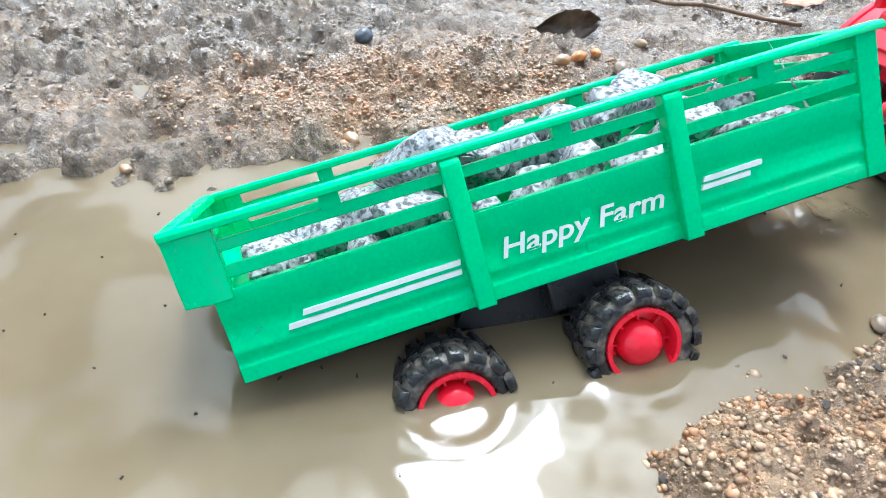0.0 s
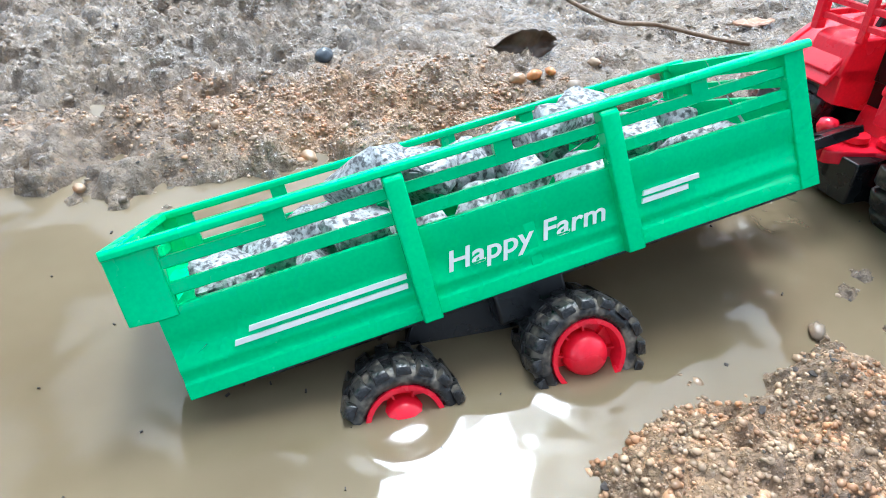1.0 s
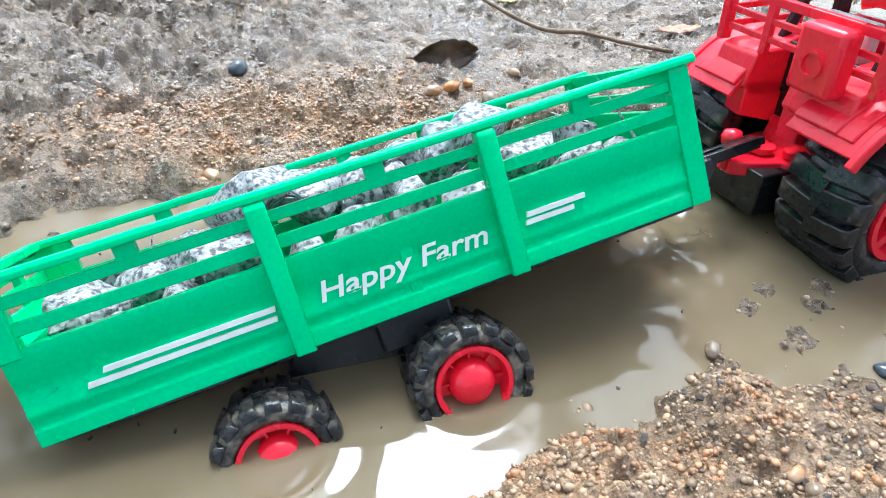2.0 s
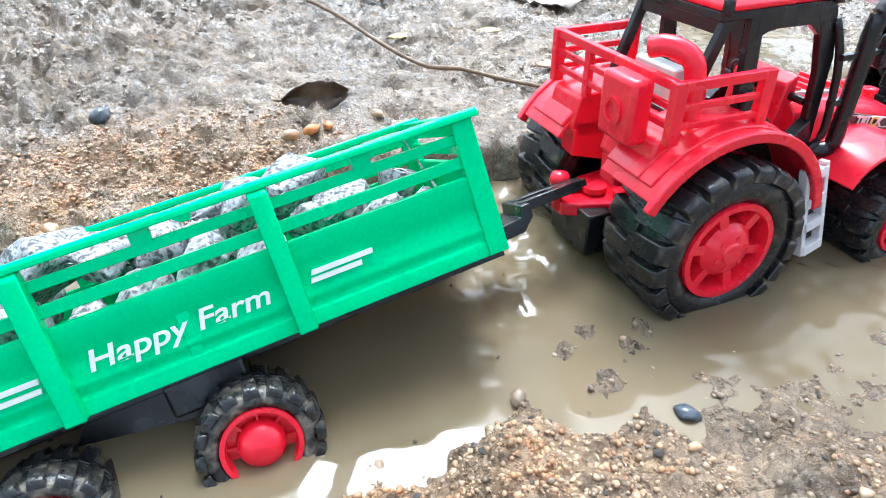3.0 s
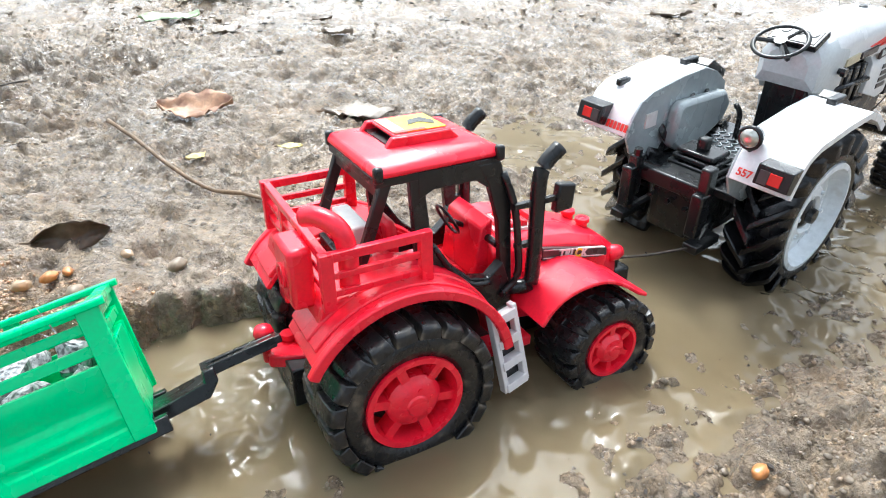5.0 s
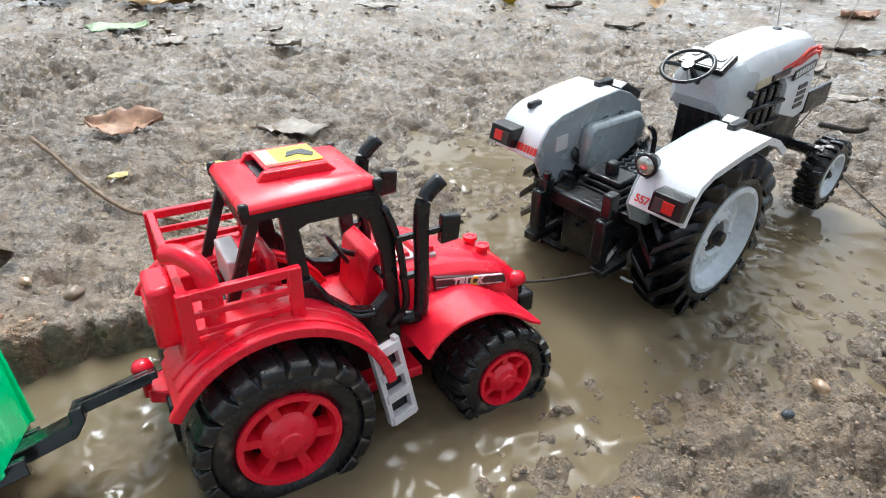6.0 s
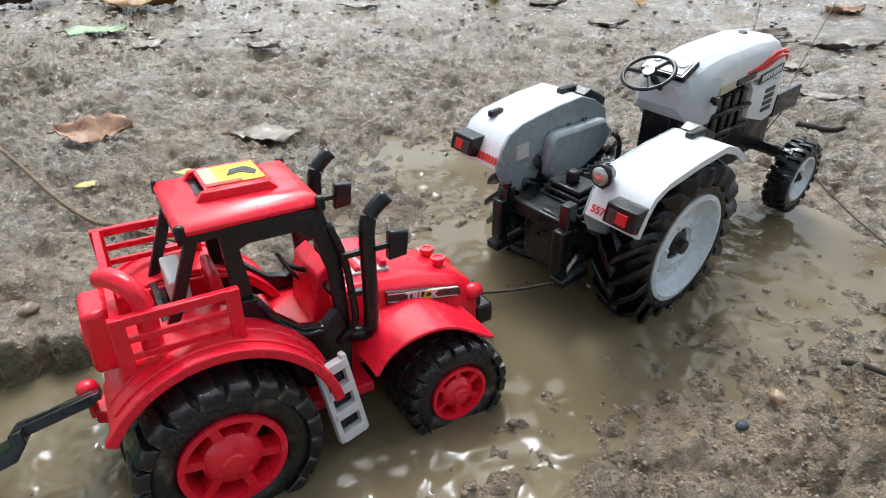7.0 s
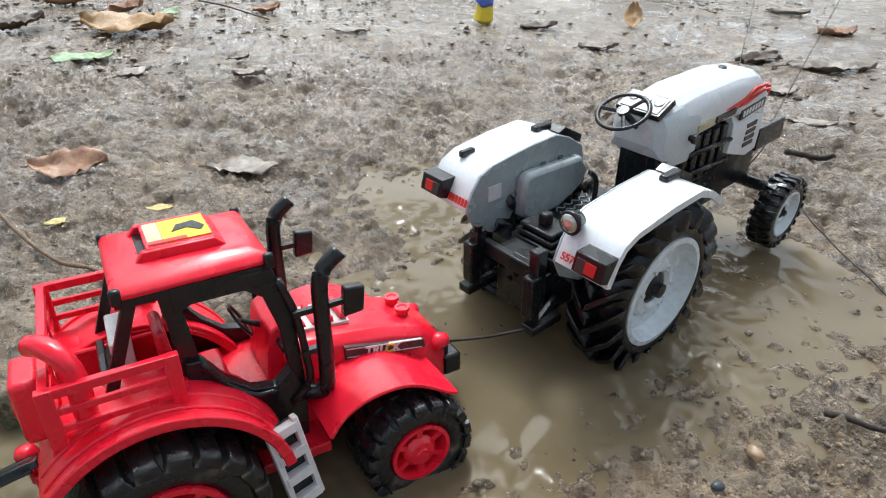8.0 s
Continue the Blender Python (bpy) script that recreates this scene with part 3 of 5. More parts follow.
# ======== the green trailer, tipped to its far side in the rut ========
def build_trailer():
    fwd, left, up = Vector((0.9429, 0.2970, 0.1510)), Vector((-0.1976, 0.8633, -0.4643)), Vector((-0.2682, 0.4080, 0.8727))
    m = Matrix((fwd, left, up)).transposed().to_4x4()
    m.translation = (0.1218, 0.1414, 0.0353)
    t = thing("toy_trailer", m, "bright green plastic toy trailer with slatted sides, tipped in the puddle", "toy trailer")
    W, L = 0.058, 0.1690
    for side in (0, 1):
        def yy(a):
            return a if side == 0 else W - a
        s = new("side_wall")
        s.parent, s.empty_display_size = t, 0.01
        # ribbed lower panel
        prof = [(0.0, -0.0025), (0.0, 0.0012), (0.0005, 0.0019), (0.0005, 0.0036), (0.0001, 0.0043), (0.0001, 0.0056), (0.0005, 0.0063),
                (0.0005, 0.0122), (0.0001, 0.0129), (0.0001, 0.0168), (0.0, 0.0173), (0.0, 0.0197), (0.0026, 0.0197), (0.0026, -0.0025)]
        part("panel", prism([(yy(a), b) for a, b in prof], "x", -L, 0.0005), GREEN, s, bevel=0.00025)
        rail = [(-0.0016, 0.0338), (-0.0016, 0.0352), (-0.0010, 0.0360), (0.0030, 0.0360), (0.0034, 0.0354), (0.0034, 0.0338)]
        part("top_rail", prism([(yy(a), b) for a, b in rail], "x", -0.175, 0.0032), GREEN, s, bevel=0.0003)
        for z0, z1 in ((0.0282, 0.0309), (0.0220, 0.0250)):
            part("slat", boxes((-0.166, -0.002, min(yy(0.0004), yy(0.0024)), max(yy(0.0004), yy(0.0024)), z0, z1)), GREEN, s, bevel=0.0003)
        for x0, x1 in ((-0.1126, -0.1078), (-0.0576, -0.0528)):
            pr = [(-0.0022, -0.0028), (-0.0022, 0.0325), (-0.0012, 0.0338), (0.0024, 0.0338), (0.0024, -0.0028)]
            part("post", prism([(yy(a), b) for a, b in pr], "x", x0, x1), GREEN, s, bevel=0.0004)
        part("front_post", boxes((-0.0044, 0.0014, min(yy(-0.0004), yy(0.0028)), max(yy(-0.0004), yy(0.0028)), -0.0025, 0.0339)), GREEN, s, bevel=0.0003)
        part("rear_post", boxes((-0.1690, -0.1640, min(yy(0.0003), yy(0.0028)), max(yy(0.0003), yy(0.0028)), 0.0190, 0.0339)), GREEN, s, bevel=0.0003)
        for x in (-0.1380, -0.0825, -0.0292):
            part("stub", boxes((x - 0.0023, x + 0.0023, min(yy(0.0), yy(0.0024)), max(yy(0.0), yy(0.0024)), 0.0305, 0.0342)), GREEN, s)
        part("rib", boxes((-0.0825, -0.0795, min(yy(0.0003), yy(0.0012)), max(yy(0.0003), yy(0.0012)), -0.0025, 0.0135)), GREEN, s, bevel=0.0002)
        # flared wing of the tailgate
        part("wing", prism([(-0.1642, 0.0352), (-0.1752, 0.0352), (-0.1750, 0.0182), (-0.1690, 0.0176), (-0.1642, 0.0176)], "y", min(yy(-0.0006), yy(0.0022)), max(yy(-0.0006), yy(0.0022))), GREEN, s, bevel=0.0003)
    g = new("tailgate")
    g.parent, g.empty_display_size = t, 0.01
    part("lower_panel", prism([(-0.1692, -0.0025), (-0.1668, -0.0025), (-0.1668, 0.018), (-0.1692, 0.018)], "y", 0.0024, W - 0.0024), GREEN, g, bevel=0.0002)
    part("upper_panel", prism([(-0.1668, 0.0176), (-0.1750, 0.0182), (-0.1752, 0.0200), (-0.1680, 0.0196)], "y", 0.002, W - 0.002), GREEN, g, bevel=0.0002)
    for z in (0.0196, 0.0250, 0.0300):
        part("slat", boxes((-0.1752, -0.1730, 0.002, W - 0.002, z, z + 0.0032)), GREEN, g, bevel=0.0003)
    part("top_bar", boxes((-0.1756, -0.1712, 0.0, W, 0.0338, 0.0360)), GREEN, g, bevel=0.0003)
    for y in (0.018, 0.038):
        part("upright", boxes((-0.1751, -0.1731, y, y + 0.003, 0.019, 0.034)), GREEN, g)
    f = new("front_board")
    f.parent, f.empty_display_size = t, 0.01
    part("panel", boxes((-0.0022, 0.0002, 0.0028, W - 0.0028, -0.0025, 0.0225)), GREEN, f, bevel=0.0002)
    for z in (0.0250, 0.0300):
        part("slat", boxes((-0.0020, 0.0000, 0.0028, W - 0.0028, z, z + 0.0030)), GREEN, f)
    part("top_bar", boxes((-0.0030, 0.0010, 0.0034, W - 0.0034, 0.0330, 0.0352)), GREEN, f)
    part("floor", boxes((-L + 0.0024, -0.0022, 0.0026, W - 0.0026, -0.0005, 0.0015)), GREEN, t)
    # printed words and stripes
    face = Matrix.Translation((-0.0824, -0.0001, 0.0092)) @ Matrix.Rotation(math.pi / 2, 4, "X")
    lettering("Happy Farm", 0.0070, PRINT, t, face, shear=0.22, width=0.0425, label="white printed words on the side", bold=0.0001)
    for x0, x1, z in ((-0.1552, -0.1137, 0.0066), (-0.1512, -0.1134, 0.0089), (-0.0502, -0.0371, 0.0080), (-0.0495, -0.0336, 0.0099)):
        part("stripe", prism([(x0 - 0.0005, z), (x1 - 0.0002, z), (x1, z + 0.0012), (x0, z + 0.0012)], "y", -0.0003, 0.0009), PRINT, t, "white printed stripe")
    # chassis and drawbar
    c = new("chassis")
    c.parent, c.empty_display_size = t, 0.01
    for y in (0.012, 0.042):
        part("rail", boxes((-0.168, 0.004, y, y + 0.004, -0.0075, -0.0027)), BLACK, c, bevel=0.0003)
    part("cross_plate", boxes((-0.168, 0.000, 0.004, W - 0.004, -0.0040, -0.0026)), BLACK, c)
    part("bogie", prism([(-0.112, -0.004), (-0.070, -0.004), (-0.078, -0.015), (-0.086, -0.018), (-0.108, -0.018), (-0.118, -0.013)], "y", 0.014, W - 0.014), BLACK, c, bevel=0.0005)
    part("spring_block", boxes((-0.093, -0.073, 0.006, W - 0.006, -0.0135, -0.004)), BLACK, c, bevel=0.001)
    part("bogie_arm", prism([(-0.125, -0.0285), (-0.070, -0.0225), (-0.070, -0.0255), (-0.125, -0.0315)], "y", 0.0135, 0.0165), BLACK, c)
    for x in (-0.0754, -0.1242):
        part("axle", tube([(x, 0.0, -0.0243), (x, W, -0.0243)], 0.0018), BLACK, c)
    d = new("drawbar")
    d.parent, d.empty_display_size = t, 0.01
    y0 = 0.029
    part("low_bar", prism([(-0.012, -0.0075), (0.016, -0.0060), (0.020, -0.0020), (0.020, 0.0022), (0.0165, 0.0022), (0.0160, -0.0012), (0.004, -0.0022), (-0.012, -0.0030)], "y", y0 - 0.0075, y0 + 0.0075), BLACK, d, bevel=0.0004)
    part("high_bar", boxes((0.0180, 0.0400, y0 - 0.0042, y0 - 0.0016, -0.0008, 0.0026), (0.0180, 0.0400, y0 + 0.0016, y0 + 0.0042, -0.0008, 0.0026), (0.0300, 0.0420, y0 - 0.0042, y0 + 0.0042, 0.0000, 0.0024)), BLACK, d, bevel=0.0003)
    for i, x in enumerate((-0.0754, -0.1242)):
        red_wheel(t, 0.0158, 0.0097, 0.0170, (x, -0.0055, -0.0243), 10 + 25 * i, lugs=16, dome=1.0, material=RUBBER_MUD)
        red_wheel(t, 0.0158, 0.0097, 0.0170, (x, W + 0.0055, -0.0243), 40 + 25 * i, lugs=16, far=True, dome=1.0, material=RUBBER_MUD)
    return m


TRAILER_M = build_trailer()


def rock(name, seed, size, m, material, label, category, group="", flat=0.75, cuts=16):
    """An angular broken stone: a hull of scattered points, roughened."""
    rnd = random.Random(seed)
    bm = bmesh.new()
    for _ in range(cuts):
        v = Vector((rnd.gauss(0, 1), rnd.gauss(0, 1), rnd.gauss(0, 1))).normalized()
        bm.verts.new(Vector((v.x * size[0], v.y * size[1], v.z * size[2])) * rnd.uniform(0.82, 1.05))
    hull = bmesh.ops.convex_hull(bm, input=bm.verts)
    bmesh.ops.delete(bm, geom=[v for v in bm.verts if not v.link_faces], context="VERTS")
    bmesh.ops.bevel(bm, geom=bm.edges[:], offset=min(size) * 0.08, segments=1, affect="EDGES")
    bmesh.ops.triangulate(bm, faces=bm.faces[:])
    bmesh.ops.subdivide_edges(bm, edges=bm.edges[:], cuts=2, use_grid_fill=True)
    for v in bm.verts:
        k = noise.fractal(v.co / min(size) * 1.3 + Vector((seed, 0, 0)), 0.6, 2.1, 4)
        v.co += v.co.normalized() * k * min(size) * 0.10
    ob = part(name, bm, material, None, m=m)
    return tagged(ob, label, category, group)


def build_cargo():
    """Broken granite pieces heaped in the trailer."""
    spots = [(-0.1545, 0.016, 0.0190, 0.0130), (-0.1450, 0.034, 0.0170, 0.0120), (-0.1520, 0.046, 0.0180, 0.0110), (-0.1360, 0.013, 0.0140, 0.0115), (-0.1330, 0.046, 0.0200, 0.0110),
             (-0.1130, 0.030, 0.0310, 0.0175), (-0.1210, 0.015, 0.0190, 0.0125), (-0.1240, 0.046, 0.0200, 0.0120), (-0.0980, 0.026, 0.0290, 0.0135), (-0.1300, 0.030, 0.0190, 0.0130),
             (-0.0990, 0.045, 0.0230, 0.0120), (-0.0900, 0.013, 0.0170, 0.0115), (-0.0850, 0.034, 0.0240, 0.0130), (-0.0740, 0.016, 0.0190, 0.0120), (-0.1050, 0.013, 0.0150, 0.0110),
             (-0.0690, 0.042, 0.0250, 0.0125), (-0.0570, 0.028, 0.0290, 0.0130), (-0.0580, 0.013, 0.0170, 0.0110), (-0.0440, 0.041, 0.0300, 0.0130), (-0.0700, 0.029, 0.0220, 0.0120),
             (-0.0420, 0.018, 0.0190, 0.0120), (-0.0310, 0.030, 0.0200, 0.0120), (-0.0260, 0.014, 0.0150, 0.0100), (-0.0150, 0.040, 0.0180, 0.0110), (-0.0130, 0.018, 0.0130, 0.0095),
             (-0.0290, 0.047, 0.0200, 0.0110), (-0.0840, 0.047, 0.0200, 0.0110), (-0.0550, 0.047, 0.0200, 0.0110)]
    for i, (x, y, z, s) in enumerate(spots):
        rnd = random.Random(100 + i)
        m = TRAILER_M @ Matrix.Translation((x, y, z)) @ Euler((rnd.uniform(-0.5, 0.5), rnd.uniform(-0.5, 0.5), rnd.uniform(0, 6))).to_matrix().to_4x4()
        rock("granite_rock", 7 + i, (s, s * rnd.uniform(0.7, 0.95), s * rnd.uniform(0.62, 0.85)), m, GRANITE,
             "grey and white speckled broken granite stone in the trailer" if s < 0.0125 else "large grey and white speckled granite stone heaped in the trailer", "stone", "stones in the trailer")


build_cargo()


# ======== the red toy tractor ========
def build_red_tractor():
    m = Matrix.Translation((0.1841, 0.1911, 0.0162)) @ Matrix.Rotation(radians(14.5), 4, "Z") @ Matrix.Rotation(radians(-5), 4, "X")
    t = thing("toy_tractor", m, "red plastic toy tractor with a black cab, standing in muddy water", "toy tractor")
    for s in (-1, 1):
        red_wheel(t, 0.0285, 0.0160, 0.0265, (0, s * 0.0435, 0), 12 if s < 0 else 40, lugs=20, far=s > 0, material=RUBBER)
        red_wheel(t, 0.0205, 0.0108, 0.0215, (0.0793, s * 0.0435, -0.0080), 30 if s < 0 else 55, lugs=18, far=s > 0, material=RUBBER)

        def yr(a, b):
            return (min(s * a, s * b), max(s * a, s * b))
        # rear mudguard: arched shell with a flat outer lip
        bm = shell(arc(0.001, 0.0, 0.0365, 146, 8, 24), 0.0018, *yr(0.0130, 0.0390))
        part("rear_mudguard", bm, RED, t, bevel=0.0004)
        bm = shell(arc(0.001, 0.0, 0.0372, 150, 10, 24), 0.0034, *yr(0.0375, 0.0402))
        part("mudguard_lip", bm, RED, t, bevel=0.0005)
        for ry, rr, wide in ((0.0350, 0.0373, 0.0060), (0.0295, 0.0379, 0.0160)):
            part("mudguard_ridge", shell(arc(0.001, 0.0, rr, 140, 16, 22), 0.0020, *yr(ry - wide, ry)), RED, t, bevel=0.0005)
        bm = shell([tuple(q) for q in bow([(0.0485, 0.0105), (0.0530, 0.0160), (0.0590, 0.0195), (0.0670, 0.0212), (0.0760, 0.0207), (0.0840, 0.0172), (0.0920, 0.0117), (0.0960, 0.0098)], 3)], 0.0014, *yr(0.0150, 0.0402))
        part("front_mudguard", bm, RED, t, bevel=0.0004)
        # exhaust stack bent at the top
        y = s * 0.0245
        part("exhaust_pipe", tube(bow([(0.0475, s * 0.021, 0.0165), (0.0535, y, 0.0180), (0.0550, y, 0.0260), (0.0552, y, 0.0420), (0.0555, y, 0.0560), (0.0575, y, 0.0620), (0.0630, y, 0.0665)], 5), 0.0027, 12), BLACK, t, soft=True)
        part("hand_rail", tube(bow([(0.0440, s * 0.0205, 0.0600), (0.0475, s * 0.0225, 0.0480), (0.0490, s * 0.0235, 0.0330), (0.0490, s * 0.0235, 0.0220), (0.0430, s * 0.0225, 0.0150)], 5), 0.0013, 8), BLACK, t, soft=True)
        part("pipe_bracket", boxes((0.0475, 0.0560, *yr(0.0228, 0.0250), 0.0330, 0.0348), (0.0462, 0.0640, *yr(0.0232, 0.0250), 0.0478, 0.0496)), BLACK, t)
        part("mirror", prism([(0.0620, 0.0435), (0.0690, 0.0440), (0.0700, 0.0530), (0.0630, 0.0540)], "y", *yr(0.0225, 0.0262)), BLACK, t, bevel=0.0008)
        # two-step ladder
        if s < 0:
            lad = new("ladder")
            lad.parent, lad.empty_display_size = t, 0.005
            tilt = Matrix.Translation((0.0348, -0.0355, 0.0195)) @ Matrix.Rotation(radians(10), 4, "Z") @ Matrix.Rotation(radians(-7.5), 4, "Y") @ Matrix.Rotation(radians(-8), 4, "X")
            for x in (-0.0046, 0.0046):
                part("stile", box(bmesh.new(), x - 0.0010, x + 0.0010, -0.0015, 0.0015, -0.0310, 0.0, tilt), LADDER, lad, bevel=0.0003)
            for z in (-0.0025, -0.0115, -0.0200, -0.0290):
                part("rung", box(bmesh.new(), -0.0046, 0.0046, -0.0020, 0.0018, z - 0.0020, z + 0.0012, tilt), LADDER, lad, bevel=0.0002)
            part("back_plate", box(bmesh.new(), -0.0046, 0.0046, 0.0014, 0.0022, -0.0300, -0.001, tilt), BLACK, lad)
        # cab door frame, curved lower panel, pillars
        part("rear_pillar", prism([(-0.0098, 0.0330), (-0.0062, 0.0330), (0.0062, 0.0655), (0.0022, 0.0655)], "y", *yr(0.0175, 0.0200)), BLACK, t, bevel=0.0004)
        part("middle_pillar", prism([(0.0135, 0.0180), (0.0205, 0.0180), (0.0155, 0.0655), (0.0108, 0.0655)], "y", *yr(0.0175, 0.0202)), BLACK, t, bevel=0.0004)
        part("front_pillar", prism([(0.0445, 0.0100), (0.0490, 0.0140), (0.0475, 0.0480), (0.0430, 0.0640), (0.0345, 0.0640), (0.0385, 0.0570), (0.0425, 0.0430), (0.0440, 0.0250)], "y", *yr(0.0178, 0.0206)), BLACK, t, bevel=0.0004)
        part("door_head", prism([(0.0138, 0.0565), (0.0190, 0.0590), (0.0340, 0.0590), (0.0400, 0.0545), (0.0400, 0.0655), (0.0138, 0.0655)], "y", *yr(0.0178, 0.0204)), BLACK, t, bevel=0.0003)
        part("door_sill", prism([(0.0120, 0.0190), (0.0140, 0.0410), (0.0188, 0.0405), (0.0240, 0.0320), (0.0315, 0.0250), (0.0385, 0.0232), (0.0440, 0.0280), (0.0480, 0.0160), (0.0470, -0.0020), (0.0320, -0.0020), (0.0250, 0.0090)], "y", *yr(0.0178, 0.0222)), BLACK, t, bevel=0.0004)
        part("door_bar", tube(bow([(0.0180, s * 0.0222, 0.0400), (0.0235, s * 0.0228, 0.0310), (0.0310, s * 0.0230, 0.0235), (0.0385, s * 0.0228, 0.0220)], 5), 0.0010, 8), BLACK, t, soft=True)
        part("rear_quarter", prism([(-0.0085, 0.0300), (0.0120, 0.0170), (0.0150, 0.0340), (-0.0060, 0.0365)], "y", *yr(0.0176, 0.0196)), BLACK, t)
        # bonnet side print
        part("side_badge", prism([(0.0640, 0.0212), (0.0905, 0.0160), (0.0950, 0.0158), (0.0945, 0.0190), (0.0640, 0.0262)], "y", *yr(0.0160, 0.0178)), STICKER_DARK, t, "dark badge on the bonnet side")
        for z in (0.0205, 0.0238):
            part("badge_line", prism([(0.0645, z + 0.0013), (0.0935, z - 0.0045), (0.0935, z - 0.0041), (0.0645, z + 0.0017)], "y", *yr(0.0170, 0.0180)), GREYPART, t)
        if s < 0:
            for word, x, colour in (("TRU", 0.0755, GREYPART), ("C", 0.0803, YELLOW), ("K", 0.0833, GREYPART)):
                lettering(word, 0.0046, colour, t, Matrix.Translation((x, -0.01825, 0.0214 - (x - 0.0755) * 0.2)) @ Matrix.Rotation(math.pi / 2, 4, "X") @ Matrix.Rotation(radians(-11), 4, "Z"), bold=0.0002, label="small print on the bonnet badge")
        part("headlamp", lathe([(0.0002, -0.0040), (0.0026, -0.0030), (0.0034, 0.0), (0.0030, 0.004)], 16), RED, t, soft=True, m=Matrix.Translation((0.1040, s * 0.0125, 0.0120)) @ Matrix.Rotation(math.pi / 2, 4, "Z"))
    # bonnet: rounded section, sloping to the nose
    secs = [(0.0440, 0.0165, 0.0315, 0.0000), (0.0600, 0.0170, 0.0305, -0.0020), (0.0800, 0.0170, 0.0275, -0.0040), (0.0950, 0.0160, 0.0225, -0.0050), (0.1040, 0.0135, 0.0160, -0.0060), (0.1080, 0.0100, 0.0080, -0.0060)]
    bm = bmesh.new()
    rings = []
    for x, hw, top, bot in secs:
        ring = [(hw, bot), (hw, top - 0.0075), (hw * 0.93, top - 0.0035), (hw * 0.75, top - 0.0008), (hw * 0.4, top), (-hw * 0.4, top), (-hw * 0.75, top - 0.0008), (-hw * 0.93, top - 0.0035), (-hw, top - 0.0075), (-hw, bot)]
        rings.append([bm.verts.new((x, a, b)) for a, b in ring])
    for a, b in zip(rings, rings[1:]):
        for j in range(10):
            bm.faces.new((a[j], a[(j + 1) % 10], b[(j + 1) % 10], b[j]))
    bm.faces.new(rings[0])
    bm.faces.new(rings[-1][::-1])
    part("bonnet", bm, RED, t, bevel=0.0005)
    part("bonnet_panel", prism([(0.0500, 0.0308), (0.0700, 0.0290), (0.0700, 0.0302), (0.0500, 0.0322)], "y", -0.0080, 0.0080), GREYPART, t, "pale panel on the bonnet")
    for x in (0.0520, 0.0570, 0.0620, 0.0670):
        part("louvre", prism([(x, 0.0310), (x + 0.0028, 0.0306), (x + 0.0026, 0.0328), (x + 0.0004, 0.0332)], "y", -0.0068, 0.0068), RED, t, bevel=0.0003)
    for y in (-0.0045, 0.0045):
        bm = lathe([(0.0022, -0.0042), (0.0022, -0.0008), (0.0029, -0.0008), (0.0029, 0.0006), (0.0018, 0.0006), (0.0014, 0.0002)], 14)
        part("cap", bm, RED, t, m=Matrix.Translation((0.0925, y, 0.0262)) @ Matrix.Rotation(math.pi / 2, 4, "X"))
    part("grille", boxes((0.1040, 0.1092, -0.0105, 0.0105, -0.0045, 0.0075)), BLACK, t, bevel=0.0006)
    part("front_bumper", boxes((0.1060, 0.1140, -0.0125, 0.0125, -0.0060, 0.0030)), BLACK, t, bevel=0.0012)
    part("chassis", boxes((-0.030, 0.104, -0.0115, 0.0115, -0.0130, 0.0020), (0.070, 0.088, -0.030, 0.030, -0.0105, -0.0055), (-0.006, 0.006, -0.030, 0.030, -0.006, 0.006)), BLACK, t, bevel=0.0006)
    part("step_board", boxes((0.0280, 0.0520, -0.0300, 0.0300, -0.0040, 0.0000)), RED, t, bevel=0.0006)
    part("cab_floor", boxes((-0.002, 0.047, -0.0180, 0.0180, 0.0100, 0.0180)), RED, t)
    part("cab_rear_panel", boxes((-0.0088, -0.0066, -0.0178, 0.0178, 0.0200, 0.0365)), BLACK, t, bevel=0.0004)
    for z0, z1, x in ((0.0590, 0.0655, 0.0022), (0.0600, 0.0655, 0.0395)):
        part("cab_header", boxes((x - 0.0012, x + 0.0012, -0.0180, 0.0180, z0, z1)), BLACK, t)
    part("windscreen_bar", tube([(0.0440, -0.018, 0.0330), (0.0440, 0.018, 0.0330)], 0.0014), BLACK, t)
    st = new("seat")
    st.parent, st.empty_display_size = t, 0.005
    part("cushion", boxes((0.0130, 0.0270, -0.0085, 0.0085, 0.0180, 0.0250)), RED, st, bevel=0.0015)
    part("backrest", prism([(0.0080, 0.0240), (0.0130, 0.0240), (0.0110, 0.0455), (0.0075, 0.0455)], "y", -0.0085, 0.0085), RED, st, bevel=0.0015)
    part("dashboard", prism([(0.0380, 0.0180), (0.0460, 0.0180), (0.0460, 0.0400), (0.0410, 0.0370)], "y", -0.0120, 0.0120), RED, t, bevel=0.0008)
    bm = lathe([(0.0062, -0.0006), (0.0068, 0.0), (0.0062, 0.0006), (0.0056, 0.0)], 24, closed=True)
    part("steering_wheel", bm, BLACK, t, soft=True, m=Matrix.Translation((0.0345, 0.0, 0.0375)) @ Matrix.Rotation(radians(62), 4, "Y") @ Matrix.Rotation(math.pi / 2, 4, "X"))
    part("steering_column", tube([(0.0345, 0, 0.0375), (0.0420, 0, 0.0330)], 0.0010), BLACK, t)
    # roof
    rf = new("roof")
    rf.parent, rf.empty_display_size = t, 0.01
    bm = bmesh.new()
    rings = []
